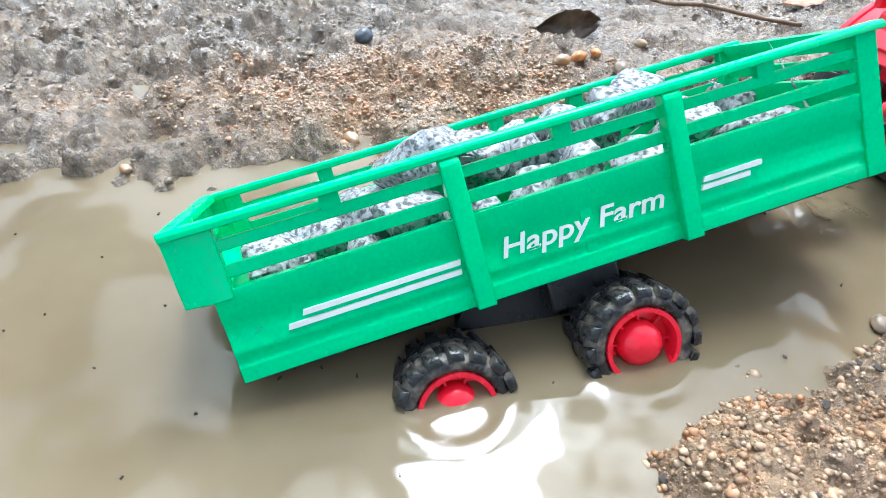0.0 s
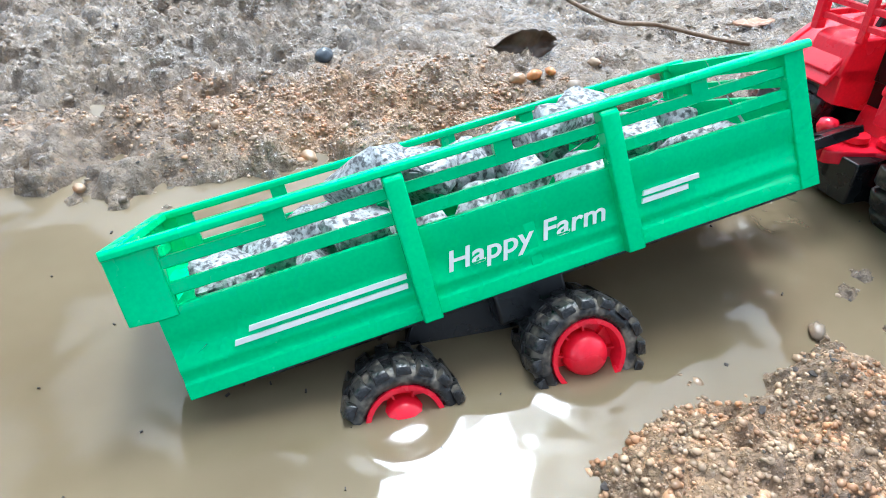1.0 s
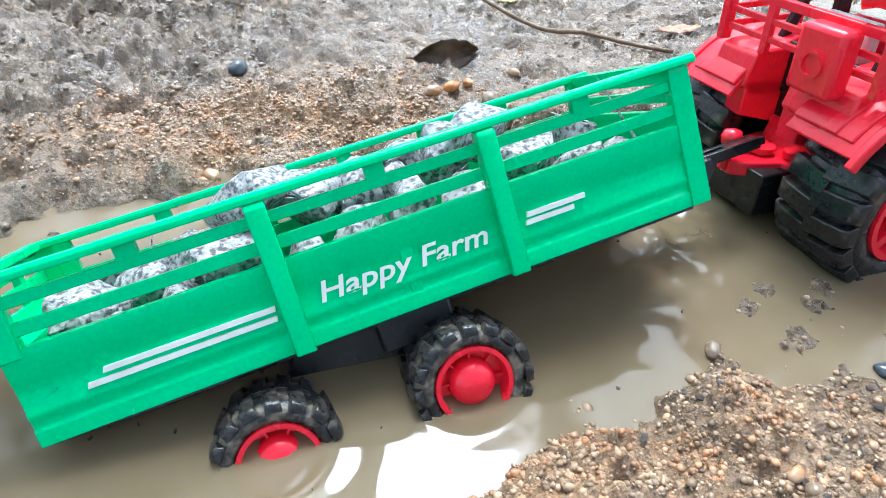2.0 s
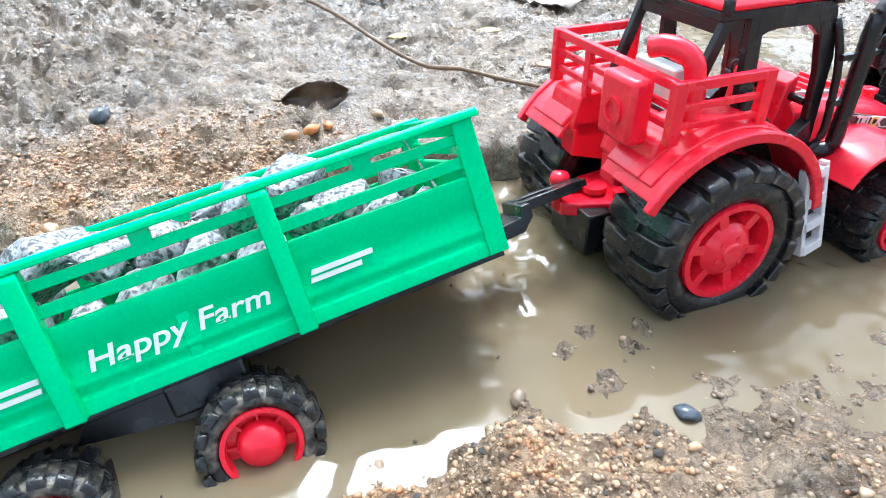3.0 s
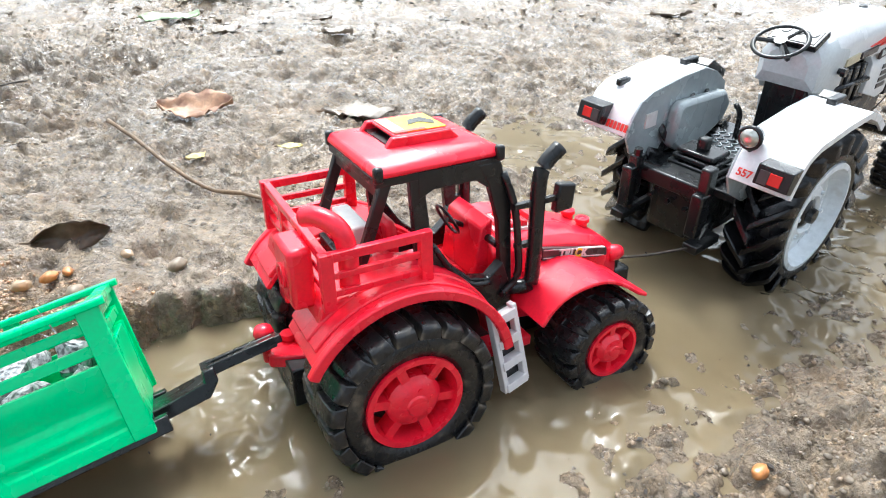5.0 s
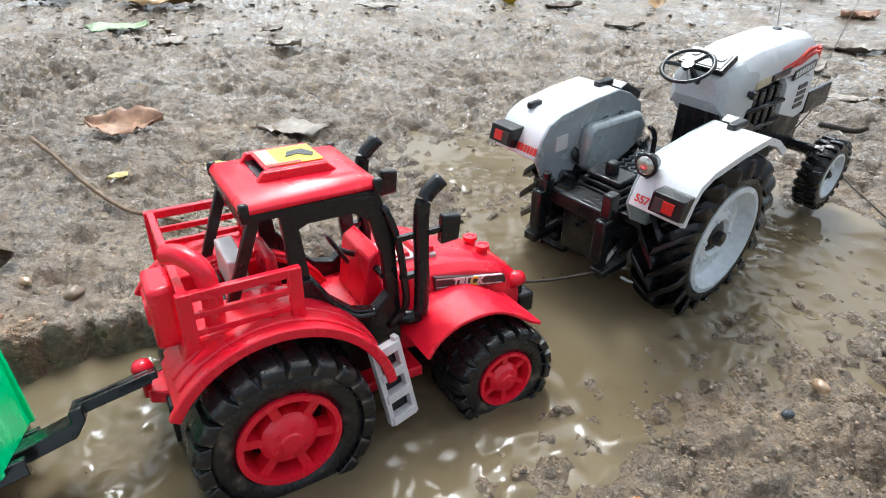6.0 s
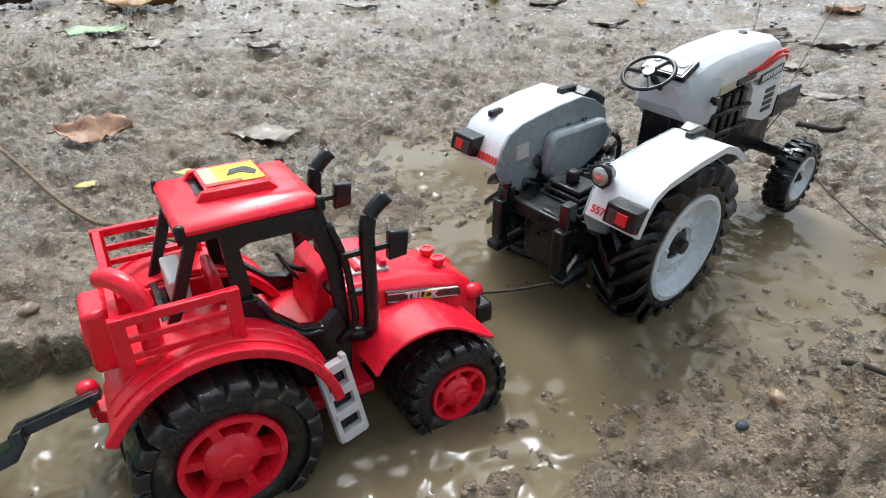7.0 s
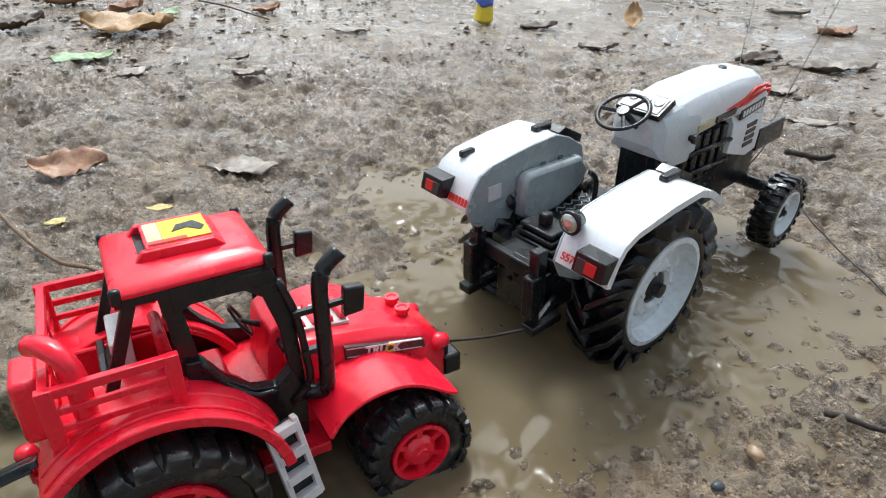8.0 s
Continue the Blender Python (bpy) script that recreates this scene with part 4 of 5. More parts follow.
    for z, x0, x1, hw in ((0.0655, 0.0000, 0.0428, 0.0210), (0.0668, -0.0008, 0.0440, 0.0220), (0.0690, 0.0006, 0.0422, 0.0200), (0.0712, 0.0060, 0.0365, 0.0135)):
        rings.append([bm.verts.new(c) for c in ((x0, -hw, z), (x1, -hw * 0.95, z), (x1, hw * 0.95, z), (x0, hw, z))])
    for a, b in zip(rings, rings[1:]):
        for j in range(4):
            bm.faces.new((a[j], a[(j + 1) % 4], b[(j + 1) % 4], b[j]))
    bm.faces.new(rings[0])
    bm.faces.new(rings[-1][::-1])
    part("roof_panel", bm, RED, rf, bevel=0.0009)
    part("roof_frame", boxes((-0.0002, 0.0430, -0.0203, 0.0203, 0.0628, 0.0656)), BLACK, rf, bevel=0.0004)
    # raised hood with an open slot towards the rear and a sticker on top
    for y in (-0.0102, 0.0102):
        part("vent_side", prism([(0.0075, 0.0708), (0.0335, 0.0706), (0.0300, 0.0740), (0.0100, 0.0740)], "y", y - 0.0012, y + 0.0012), RED, rf, bevel=0.0004)
    part("vent_front", prism([(0.0310, 0.0706), (0.0335, 0.0706), (0.0300, 0.0740), (0.0280, 0.0740)], "y", -0.0100, 0.0100), RED, rf, bevel=0.0004)
    part("vent_top", boxes((0.0112, 0.0305, -0.0104, 0.0104, 0.0732, 0.0742)), RED, rf, bevel=0.0004)
    # black plate under the hood, puts the opening's shade into colour
    part("vent_shade_plate", boxes((0.0090, 0.0280, -0.0090, 0.0090, 0.0706, 0.0717)), BLACK, rf)
    part("sticker", boxes((0.0165, 0.0298, -0.0084, 0.0084, 0.0743, 0.0745)), YELLOW, rf, "yellow sticker on the roof")
    part("sticker_patch", boxes((0.0122, 0.0164, -0.0084, 0.0084, 0.0743, 0.0745)), STICKER_GOLD, rf)
    part("sticker_edge", boxes((0.0122, 0.0230, -0.0084, -0.0062, 0.07452, 0.0746)), STICKER_RED, rf)
    part("sticker_print", prism([(0.0195, -0.0020), (0.0240, -0.0006), (0.0275, -0.0046), (0.0290, -0.0015), (0.0265, 0.0040), (0.0215, 0.0030)], "z", 0.07452, 0.0747), BLACK, rf)
    for x, y in ((0.0006, -0.0208), (0.0422, -0.0206), (0.0006, 0.0208), (0.0422, 0.0206)):
        part("roof_lamp", boxes((x - 0.0014, x + 0.0016, y - 0.0013, y + 0.0013, 0.0645, 0.0695)), BLACK, rf, bevel=0.0008)
    # rear deck, rack and pipe
    for s, y0, y1 in ((-1, 0.0050, 0.0290), (1, 0.0120, 0.0290)):
        part("rear_deck", prism([(-0.0250, 0.0235), (-0.0225, 0.0335), (-0.0190, 0.0350), (0.0100, 0.0350), (0.0120, 0.0290), (0.0000, 0.0190), (-0.0200, 0.0190)], "y", min(s * y0, s * y1), max(s * y0, s * y1)), RED, t, bevel=0.0008)
        part("deck_skirt", prism([(-0.0235, 0.0130), (-0.0235, 0.0250), (-0.0060, 0.0250), (-0.0060, 0.0080)], "y", min(s * y0, s * (y0 + 0.008)), max(s * y0, s * (y0 + 0.008))), RED, t, bevel=0.0006)
    part("rear_body", prism([(-0.0120, -0.0030), (-0.0090, 0.0110), (-0.0050, 0.0130), (-0.0050, -0.0060), (-0.0120, -0.0060)], "y", -0.0125, 0.0125), RED, t, bevel=0.0008)
    part("cab_back", boxes((-0.0080, -0.0050, -0.0130, 0.0130, 0.0050, 0.0340)), BLACK, t)
    part("hitch_deck", prism([(-0.0070, -0.0160), (-0.0150, -0.0150), (-0.0200, -0.0080), (-0.0300, -0.0045), (-0.0345, -0.0020), (-0.0350, 0.0040), (-0.0300, 0.0080), (-0.0190, 0.0140), (-0.0070, 0.0160)], "z", -0.0012, 0.0036), RED, t, bevel=0.0006)
    part("hitch_tab", prism([(-0.0160, -0.0105), (-0.0080, -0.0090), (-0.0070, 0.0010), (-0.0155, 0.0010)], "y", -0.0168, -0.0148), RED, t, bevel=0.0004)
    part("hitch_web", boxes((-0.0300, -0.0080, -0.0012, 0.0012, -0.0070, -0.0010)), BLACK, t)
    for x, y, r in ((-0.0205, 0.0010, 0.0042), (-0.0140, -0.0065, 0.0036), (-0.0260, 0.0045, 0.0026)):
        bm = lathe([(r, -0.0020), (r, 0.0), (r * 0.65, 0.0), (r * 0.6, 0.0010), (r * 0.2, 0.0012)], 14)
        part("hitch_boss", bm, RED, t, m=Matrix.Translation((x, y, 0.0044)) @ Matrix.Rotation(-math.pi / 2, 4, "X"))
    part("hitch_pin", lathe([(0.0014, -0.0085), (0.0016, 0.0), (0.0030, 0.0006), (0.0035, 0.0028), (0.0028, 0.0048), (0.0008, 0.0056)], 14), RED, t, soft=True, m=Matrix.Translation((-0.0345, 0.0010, 0.0085)) @ Matrix.Rotation(math.pi / 2, 4, "X"))
    part("axle_casing", prism([(-0.0200, -0.0020), (-0.0120, -0.0020), (-0.0080, -0.0150), (-0.0180, -0.0150)], "y", -0.0110, 0.0110), BLACK, t, bevel=0.0010)
    rk = new("rack")
    rk.parent, rk.empty_display_size = t, 0.01
    X0, X1, Y = -0.0205, 0.0110, 0.0315
    for z0, z1, g in ((0.0492, 0.0520, 0.0012), (0.0435, 0.0455, 0.0008), (0.0380, 0.0400, 0.0008)):
        for s in (-1, 1):
            part("side_rail", boxes((X0, X1, s * Y - g, s * Y + g, z0, z1)), RED, rk, bevel=0.0003)
        part("rear_rail", boxes((X0 - g, X0 + g, -Y, Y, z0, z1)), RED, rk, bevel=0.0003)
    for s in (-1, 1):
        for x in (X0, X1 - 0.0010):
            part("upright", boxes((x - 0.0020, x + 0.0020, s * Y - 0.0014, s * Y + 0.0014, 0.0340, 0.0520)), RED, rk, bevel=0.0003)
    for y in (-0.012, 0.012):
        part("upright", boxes((X0 - 0.0012, X0 + 0.0012, y - 0.0014, y + 0.0014, 0.0340, 0.0500)), RED, rk, bevel=0.0003)
    part("rear_tank", boxes((X0 - 0.0085, X0 - 0.0010, -0.0235, -0.0075, 0.0310, 0.0505)), RED, rk, bevel=0.0016)
    part("tank_ring", lathe([(0.0040, 0.0), (0.0040, -0.0008), (0.0030, -0.0008), (0.0030, 0.0)], 20, closed=True), RED, rk, m=Matrix.Translation((X0 - 0.0085, -0.0155, 0.0400)) @ Matrix.Rotation(-math.pi / 2, 4, "Z"))
    part("bent_pipe", tube(bow([(-0.0130, -0.0285, 0.0380), (-0.0130, -0.0285, 0.0500), (-0.0145, -0.0270, 0.0565), (-0.0185, -0.0220, 0.0590), (-0.0215, -0.0180, 0.0580)], 5), 0.0030, 12), RED, rk, soft=True)
    part("inner_box", boxes((-0.0045, 0.0015, -0.0100, 0.0100, 0.0350, 0.0470)), GREYPART, t, bevel=0.0008)
    return m


RED_M = build_red_tractor()


# ======== the white toy tractor ========
def white_wheel(parent, r, rim_r, w, at, spin, lugs, far, deep):
    m = Matrix.Translation(at) @ (Matrix.Rotation(math.pi, 4, "Z") if far else Matrix()) @ Matrix.Rotation(radians(spin), 4, "Y")
    e = new("wheel")
    e.empty_display_size, e.parent, e.matrix_basis = 0.005, parent, m
    part("tyre", tyre_mesh(r, rim_r, w, (0.155 if deep else 0.05) * r, 56), RUBBER_W, e, soft=True)
    add_lugs(e, r, w, lugs, (0.155 if deep else 0.05) * r, (0.09 if deep else 0.13) * r, (0.32 if deep else 0.05) * r, RUBBER_W)
    bm = lathe([(rim_r * 1.02, 0.06 * w), (rim_r * 1.02, 0.015 * w), (rim_r * 0.93, 0.0), (rim_r * 0.91, 0.20 * w), (rim_r * 0.84, 0.34 * w), (rim_r * 0.58, 0.34 * w),
                (rim_r * 0.50, 0.22 * w), (rim_r * 0.36, 0.20 * w), (rim_r * 0.30, 0.26 * w), (rim_r * 0.30, 0.55 * w), (rim_r * 1.0, 0.55 * w)], 44, closed=True)
    part("rim", bm, RIMWHITE, e, soft=False)
    part("hub", lathe([(rim_r * 0.06, 0.06 * w), (rim_r * 0.13, 0.08 * w), (rim_r * 0.15, 0.19 * w), (rim_r * 0.22, 0.21 * w), (rim_r * 0.31, 0.30 * w), (rim_r * 0.31, 0.55 * w)], 22), BLACK, e)
    for i in range(6):
        a = i * math.pi / 3
        bm = lathe([(rim_r * 0.04, 0.15 * w), (rim_r * 0.04, 0.23 * w)], 8)
        bmesh.ops.translate(bm, verts=bm.verts, vec=(rim_r * 0.44 * math.cos(a), 0, rim_r * 0.44 * math.sin(a)))
        part("bolt", bm, RIMWHITE, e)
    return e


def build_white_tractor():
    m = Matrix.Translation((0.3662, 0.2519, 0.0350)) @ Matrix.Rotation(radians(25), 4, "Z") @ Matrix.Rotation(radians(-2.7), 4, "Y")
    t = thing("toy_tractor", m, "white and silver toy farm tractor with black tyres", "toy tractor")
    for s in (-1, 1):
        def yr(a, b):
            return (min(s * a, s * b), max(s * a, s * b))
        white_wheel(t, 0.0405, 0.0256, 0.0225, (0.0060, s * 0.0455, -0.0050), 8 if s < 0 else 20, 20, s > 0, True)
        white_wheel(t, 0.0212, 0.0132, 0.0125, (0.1370, s * 0.0400, -0.0165), 20, 22, s > 0, False)
        fd = new("mudguard")
        fd.parent, fd.empty_display_size = t, 0.01
        prof = [(-0.0475, 0.0250), (-0.0440, 0.0335), (-0.0395, 0.0395), (-0.0320, 0.0428), (-0.0100, 0.0452), (0.0090, 0.0458), (0.0190, 0.0420), (0.0290, 0.0350)]
        part("top", shell(prof, 0.0014, *yr(0.0255, 0.0500)), WHITE, fd, bevel=0.0005)
        side = prof + [(0.0330, 0.0200), (0.0250, 0.0080), (-0.0300, 0.0080), (-0.0430, 0.0160)]
        part("inner_side", prism(side, "y", *yr(0.0245, 0.0257)), SILVER, fd, bevel=0.0004)
        part("side_bulge", prism([(-0.0190, 0.0150), (-0.0170, 0.0330), (-0.0130, 0.0350), (0.0230, 0.0330), (0.0290, 0.0250), (0.0250, 0.0170), (0.0080, 0.0100), (-0.0120, 0.0100)], "y", *yr(0.0185, 0.0250)), SILVER, fd, bevel=0.0022)
        part("outer_lip", shell(prof, 0.0030, *yr(0.0490, 0.0502)), WHITE, fd)
        part("side_plate", boxes((-0.0350, -0.0270, *yr(0.0238, 0.0246), 0.0260, 0.0330)), GREYPART, fd)
        # tail lamp in a black hood
        tail = new("tail_lamp")
        tail.parent, tail.empty_display_size = fd, 0.005
        part("housing", prism([(-0.0475, 0.0270), (-0.0520, 0.0290), (-0.0500, 0.0365), (-0.0425, 0.0365)], "y", *yr(0.0370, 0.0505)), BLACK, tail, bevel=0.0004)
        part("lens", prism([(-0.0516, 0.0304), (-0.0522, 0.0304), (-0.0511, 0.0345), (-0.0504, 0.0345)], "y", *yr(0.0425, 0.0472)), LAMPRED, tail)
        part("clear_lens", prism([(-0.0519, 0.0295), (-0.0523, 0.0297), (-0.0509, 0.0347), (-0.0502, 0.0347)], "y", *yr(0.0385, 0.0423)), STICKER_DARK, tail)
        slope = Matrix.Translation((-0.0467, s * 0.0310, 0.0287)) @ Matrix.Rotation(radians(-90), 4, "Z") @ Matrix.Rotation(radians(68), 4, "X")
        if s < 0:
            lettering("557", 0.0042, STICKER_RED, fd, slope, bold=0.0001, label="red printed number")
        else:
            for i in range(6):
                x = -0.0056 + 0.0020 * i
                part("print_bar", box(bmesh.new(), x, x + 0.0014, -0.0017, 0.0017, 0.0, 0.0003, slope), STICKER_RED, fd)
        part("marker", boxes((-0.0360, -0.0280, *yr(0.0400, 0.0430), 0.0418, 0.0450)), BLACK, fd, bevel=0.0008) if s > 0 else None
        part("front_marker", boxes((0.0040, 0.0150, *yr(0.0330, 0.0370), 0.0448, 0.0480)), BLACK, fd, bevel=0.0008)
        part("front_wedge", prism([(0.0120, 0.0452), (0.0290, 0.0360), (0.0300, 0.0400), (0.0170, 0.0472)], "y", *yr(0.0260, 0.0340)), BLACK, fd, bevel=0.0004)
        # lift arms
        part("lift_arm", tube([(-0.030, s * 0.0150, -0.0050), (-0.0480, s * 0.0190, -0.0100)], 0.0020, 8), BLACK, t)
        part("lift_rod", tube([(-0.0480, s * 0.0165, 0.0230), (-0.0470, s * 0.0180, -0.0080)], 0.0020, 8), BLACK, t)
        part("lift_sleeve", boxes((-0.0530, -0.0470, *yr(0.0150, 0.0205), -0.0050, 0.0150)), BLACK, t, bevel=0.0008)
        part("lift_foot", boxes((-0.0530, -0.0350, *yr(0.0160, 0.0230), -0.0120, -0.0080)), BLACK, t, bevel=0.0006)
        part("foot_board", boxes((-0.0120, 0.0380, *yr(0.0100, 0.0270), 0.0030, 0.0055)), BLACK, t, bevel=0.0004)
    # round work lamp
    lp = new("work_lamp")
    lp.parent, lp.empty_display_size, lp.matrix_basis = t, 0.005, Matrix.Translation((-0.0430, -0.0285, 0.0420)) @ Matrix.Rotation(radians(90), 4, "Z")
    part("shell", lathe([(0.0010, -0.0045), (0.0032, -0.0040), (0.0047, 0.0000), (0.0050, 0.0015), (0.0042, 0.0018)], 20), BLACK, lp, soft=True)
    part("glass", lathe([(0.0040, 0.0014), (0.0036, 0.0022), (0.0012, 0.0030)], 18), CHROME, lp, soft=True)
    part("stalk", tube([(0, -0.001, -0.004), (0.0, -0.003, -0.0100)], 0.0012, 8), BLACK, lp)
    # gearbox, deck and controls
    part("gearbox", boxes((-0.0380, 0.0400, -0.0130, 0.0130, -0.0160, 0.0060), (-0.0420, -0.0300, -0.0100, 0.0100, -0.0140, 0.0140), (-0.008, 0.008, -0.022, 0.022, -0.009, 0.009)), BLACK, t, bevel=0.0010)
    part("deck", boxes((-0.0320, 0.0420, -0.0240, 0.0240, 0.0060, 0.0100)), BLACK, t, bevel=0.0006)
    tread = bmesh.new()
    for i in range(9):
        for j in range(10):
            box(tread, -0.0016, 0.0016, -0.0003, 0.0003, 0, 0.0005, Matrix.Translation((0.0060 + 0.0028 * i, -0.0180 + 0.0040 * j, 0.0100)) @ Matrix.Rotation(radians(45 if (i + j) % 2 else -45), 4, "Z"))
    part("tread_plate", tread, SILVER, t)
    st = new("seat_mount")
    st.parent, st.empty_display_size = t, 0.005
    for k, (h, z) in enumerate(((0.0130, 0.0100), (0.0118, 0.0130), (0.0105, 0.0160), (0.0092, 0.0190))):
        part("bellows", boxes((-0.0230 - h * 0.75, -0.0230 + h * 0.75, -h, h, z, z + 0.0024)), BLACK, st, bevel=0.0007)
    part("post", boxes((-0.0260, -0.0210, -0.0025, 0.0025, 0.0212, 0.0270)), BLACK, st, bevel=0.0010)
    for x, y, h in ((0.0240, 0.0100, 0.0180), (0.0300, -0.0100, 0.0160), (0.0260, -0.0140, 0.0120)):
        part("lever", tube(bow([(x, y, 0.0100), (x + 0.001, y * 1.1, h + 0.004), (x - 0.004, y * 1.15, h + 0.010)], 4), 0.0013, 8), BLACK, t, soft=True)
    part("hitch_plate", boxes((-0.0500, -0.0440, -0.0200, -0.0150, 0.0000, 0.0260), (-0.0500, -0.0440, 0.0150, 0.0200, 0.0000, 0.0200), (-0.0460, -0.0420, -0.0160, 0.0160, 0.0080, 0.0150)), BLACK, t, bevel=0.0008)
    for y in (-0.009, 0.0, 0.009):
        for z in (0.0, 0.0095):
            part("bolt", lathe([(0.0012, -0.0012), (0.0012, 0.0008)], 8), BLACK, t, m=Matrix.Translation((-0.0445, y, z + 0.0020)) @ Matrix.Rotation(math.pi / 2, 4, "Z"))
    # engine, bonnet and dash
    part("engine", boxes((0.0400, 0.1150, -0.0105, 0.0105, -0.0080, 0.0430), (0.0600, 0.0980, -0.0125, 0.0125, 0.0140, 0.0400)), BLACK, t, bevel=0.0008)
    for i in range(4):
        part("engine_fin", boxes((0.0660 + 0.0085 * i, 0.0710 + 0.0085 * i, -0.0140, 0.0140, 0.0160, 0.0400)), BLACK, t, bevel=0.0006)
    for z in (0.022, 0.033):
        part("engine_pipe", tube([(0.0600, -0.0145, z), (0.1000, -0.0145, z - 0.002)], 0.0015, 8), BLACK, t, soft=True)

    def hood(name, secs, material, parent):
        bm = bmesh.new()
        rings = []
        for x, hw, top, bot in secs:
            ring = [(hw, bot), (hw * 1.02, (top + bot) / 2), (hw, top - 0.0070), (hw * 0.80, top - 0.0022), (hw * 0.60, top - 0.0008), (hw * 0.52, top), (-hw * 0.52, top), (-hw * 0.60, top - 0.0008), (-hw * 0.80, top - 0.0022), (-hw, top - 0.0070), (-hw * 1.02, (top + bot) / 2), (-hw, bot)]
            rings.append([bm.verts.new((x, a, b)) for a, b in ring])
        for a, b in zip(rings, rings[1:]):
            for j in range(12):
                bm.faces.new((a[j], a[(j + 1) % 12], b[(j + 1) % 12], b[j]))
        bm.faces.new(rings[0])
        bm.faces.new(rings[-1][::-1])
        return part(name, bm, material, parent, bevel=0.0004)

    hood("bonnet", [(0.0480, 0.0146, 0.0615, 0.0445), (0.0650, 0.0150, 0.0638, 0.0445), (0.1000, 0.0154, 0.0640, 0.0440), (0.1210, 0.0152, 0.0612, 0.0400), (0.1320, 0.0140, 0.0545, 0.0360)], WHITE, t)
    hood("bonnet_nose", [(0.0990, 0.0152, 0.0460, 0.0230), (0.1200, 0.0152, 0.0450, 0.0160), (0.1340, 0.0138, 0.0450, 0.0160)], WHITE, t)
    hood("cowl", [(0.0340, 0.0105, 0.0545, 0.0430), (0.0375, 0.0142, 0.0585, 0.0370), (0.0480, 0.0156, 0.0612, 0.0345), (0.0640, 0.0151, 0.0605, 0.0350)], PEARL, t)
    part("cowl_leg", prism([(0.0500, 0.0260), (0.0580, 0.0260), (0.0600, 0.0050), (0.0560, 0.0050)], "y", -0.0165, 0.0165), WHITE, t, bevel=0.0006)
    part("dash_pillar", prism([(0.0400, 0.0100), (0.0480, 0.0100), (0.0480, 0.0400), (0.0390, 0.0420)], "y", -0.0060, 0.0060), BLACK, t, bevel=0.0010)
    part("cowl_skirt", prism([(0.0420, 0.0355), (0.0450, 0.0315), (0.0600, 0.0305), (0.0620, 0.0355)], "y", -0.0150, 0.0150), PEARL, t, bevel=0.0008)
    dash = new("dashboard")
    dash.parent, dash.empty_display_size, dash.matrix_basis = t, 0.005, Matrix.Translation((0.0385, 0, 0.0600)) @ Matrix.Rotation(radians(-24), 4, "Y")
    part("plate", boxes((-0.0060, 0.0070, -0.0115, 0.0115, -0.0020, 0.0010)), BLACK, dash, bevel=0.0005)
    part("face", boxes((-0.0046, 0.0056, -0.0098, 0.0098, 0.0010, 0.0014)), GREYPART, dash)
    for y in (-0.0065, 0.0, 0.0065):
        part("gauge", lathe([(0.0024, -0.0008), (0.0024, 0.0004), (0.0018, 0.0004)], 16), BLACK, dash, m=Matrix.Translation((0.002, y, 0.0015)) @ Matrix.Rotation(math.pi / 2, 4, "X"))
    sw = new("steering_wheel")
    sw.parent, sw.empty_display_size, sw.matrix_basis = t, 0.005, Matrix.Translation((0.0225, 0, 0.0605)) @ Matrix.Rotation(radians(-25), 4, "Y") @ Matrix.Rotation(math.pi / 2, 4, "X")
    part("wheel_rim", lathe([(0.0112, -0.0010), (0.0124, 0.0), (0.0112, 0.0010), (0.0102, 0.0)], 36, closed=True), BLACK, sw, soft=True)
    part("wheel_hub", lathe([(0.0024, -0.0010), (0.0028, 0.0012)], 14), BLACK, sw)
    for k in range(3):
        a = 2 * math.pi * k / 3 + 0.4
        part("spoke", tube([(0, 0, 0), (0.0112 * math.cos(a), 0, 0.0112 * math.sin(a))], 0.0009, 6), BLACK, sw)
    part("steering_column", tube([(0.0225, 0, 0.0605), (0.0380, 0, 0.0480)], 0.0016, 8), BLACK, t)
    # bonnet print: a red flame, a dark name bar, small bars
    for s in (-1, 1):
        def ys(a, b):
            return (min(s * a, s * b), max(s * a, s * b))
        part("red_flash", prism([(0.0860, 0.0500), (0.1000, 0.0520), (0.1120, 0.0560), (0.1250, 0.0555), (0.1130, 0.0535), (0.1020, 0.0500)], "y", *ys(0.0155, 0.0164)), STICKER_RED, t, "red flame print")
        part("red_flash", prism([(0.0960, 0.0485), (0.1080, 0.0510), (0.1200, 0.0530), (0.1290, 0.0520), (0.1180, 0.0512), (0.1060, 0.0485)], "y", *ys(0.0152, 0.0163)), STICKER_RED, t, "red flame print")
        part("name_plate", prism([(0.1030, 0.0405), (0.1260, 0.0430), (0.1265, 0.0475), (0.1030, 0.0455)], "y", *ys(0.0150, 0.0161)), STICKER_DARK, t, "dark name bar on the bonnet")
        for i in range(7):
            x = 0.1045 + 0.0029 * i
            part("print_bar", prism([(x, 0.0418 + 0.0003 * i), (x + 0.0019, 0.0420 + 0.0003 * i), (x + 0.0019, 0.0450 + 0.0003 * i), (x, 0.0448 + 0.0003 * i)], "y", *ys(0.0155, 0.0163)), PRINT, t)
        part("small_badge", prism([(0.0780, 0.0455), (0.0950, 0.0462), (0.0955, 0.0492), (0.0780, 0.0485)], "y", *ys(0.0152, 0.0165)), STICKER_DARK, t)
        part("gold_badge", prism([(0.0620, 0.0445), (0.0755, 0.0452), (0.0755, 0.0490), (0.0620, 0.0482)], "y", *ys(0.0150, 0.0163)), STICKER_GOLD, t)
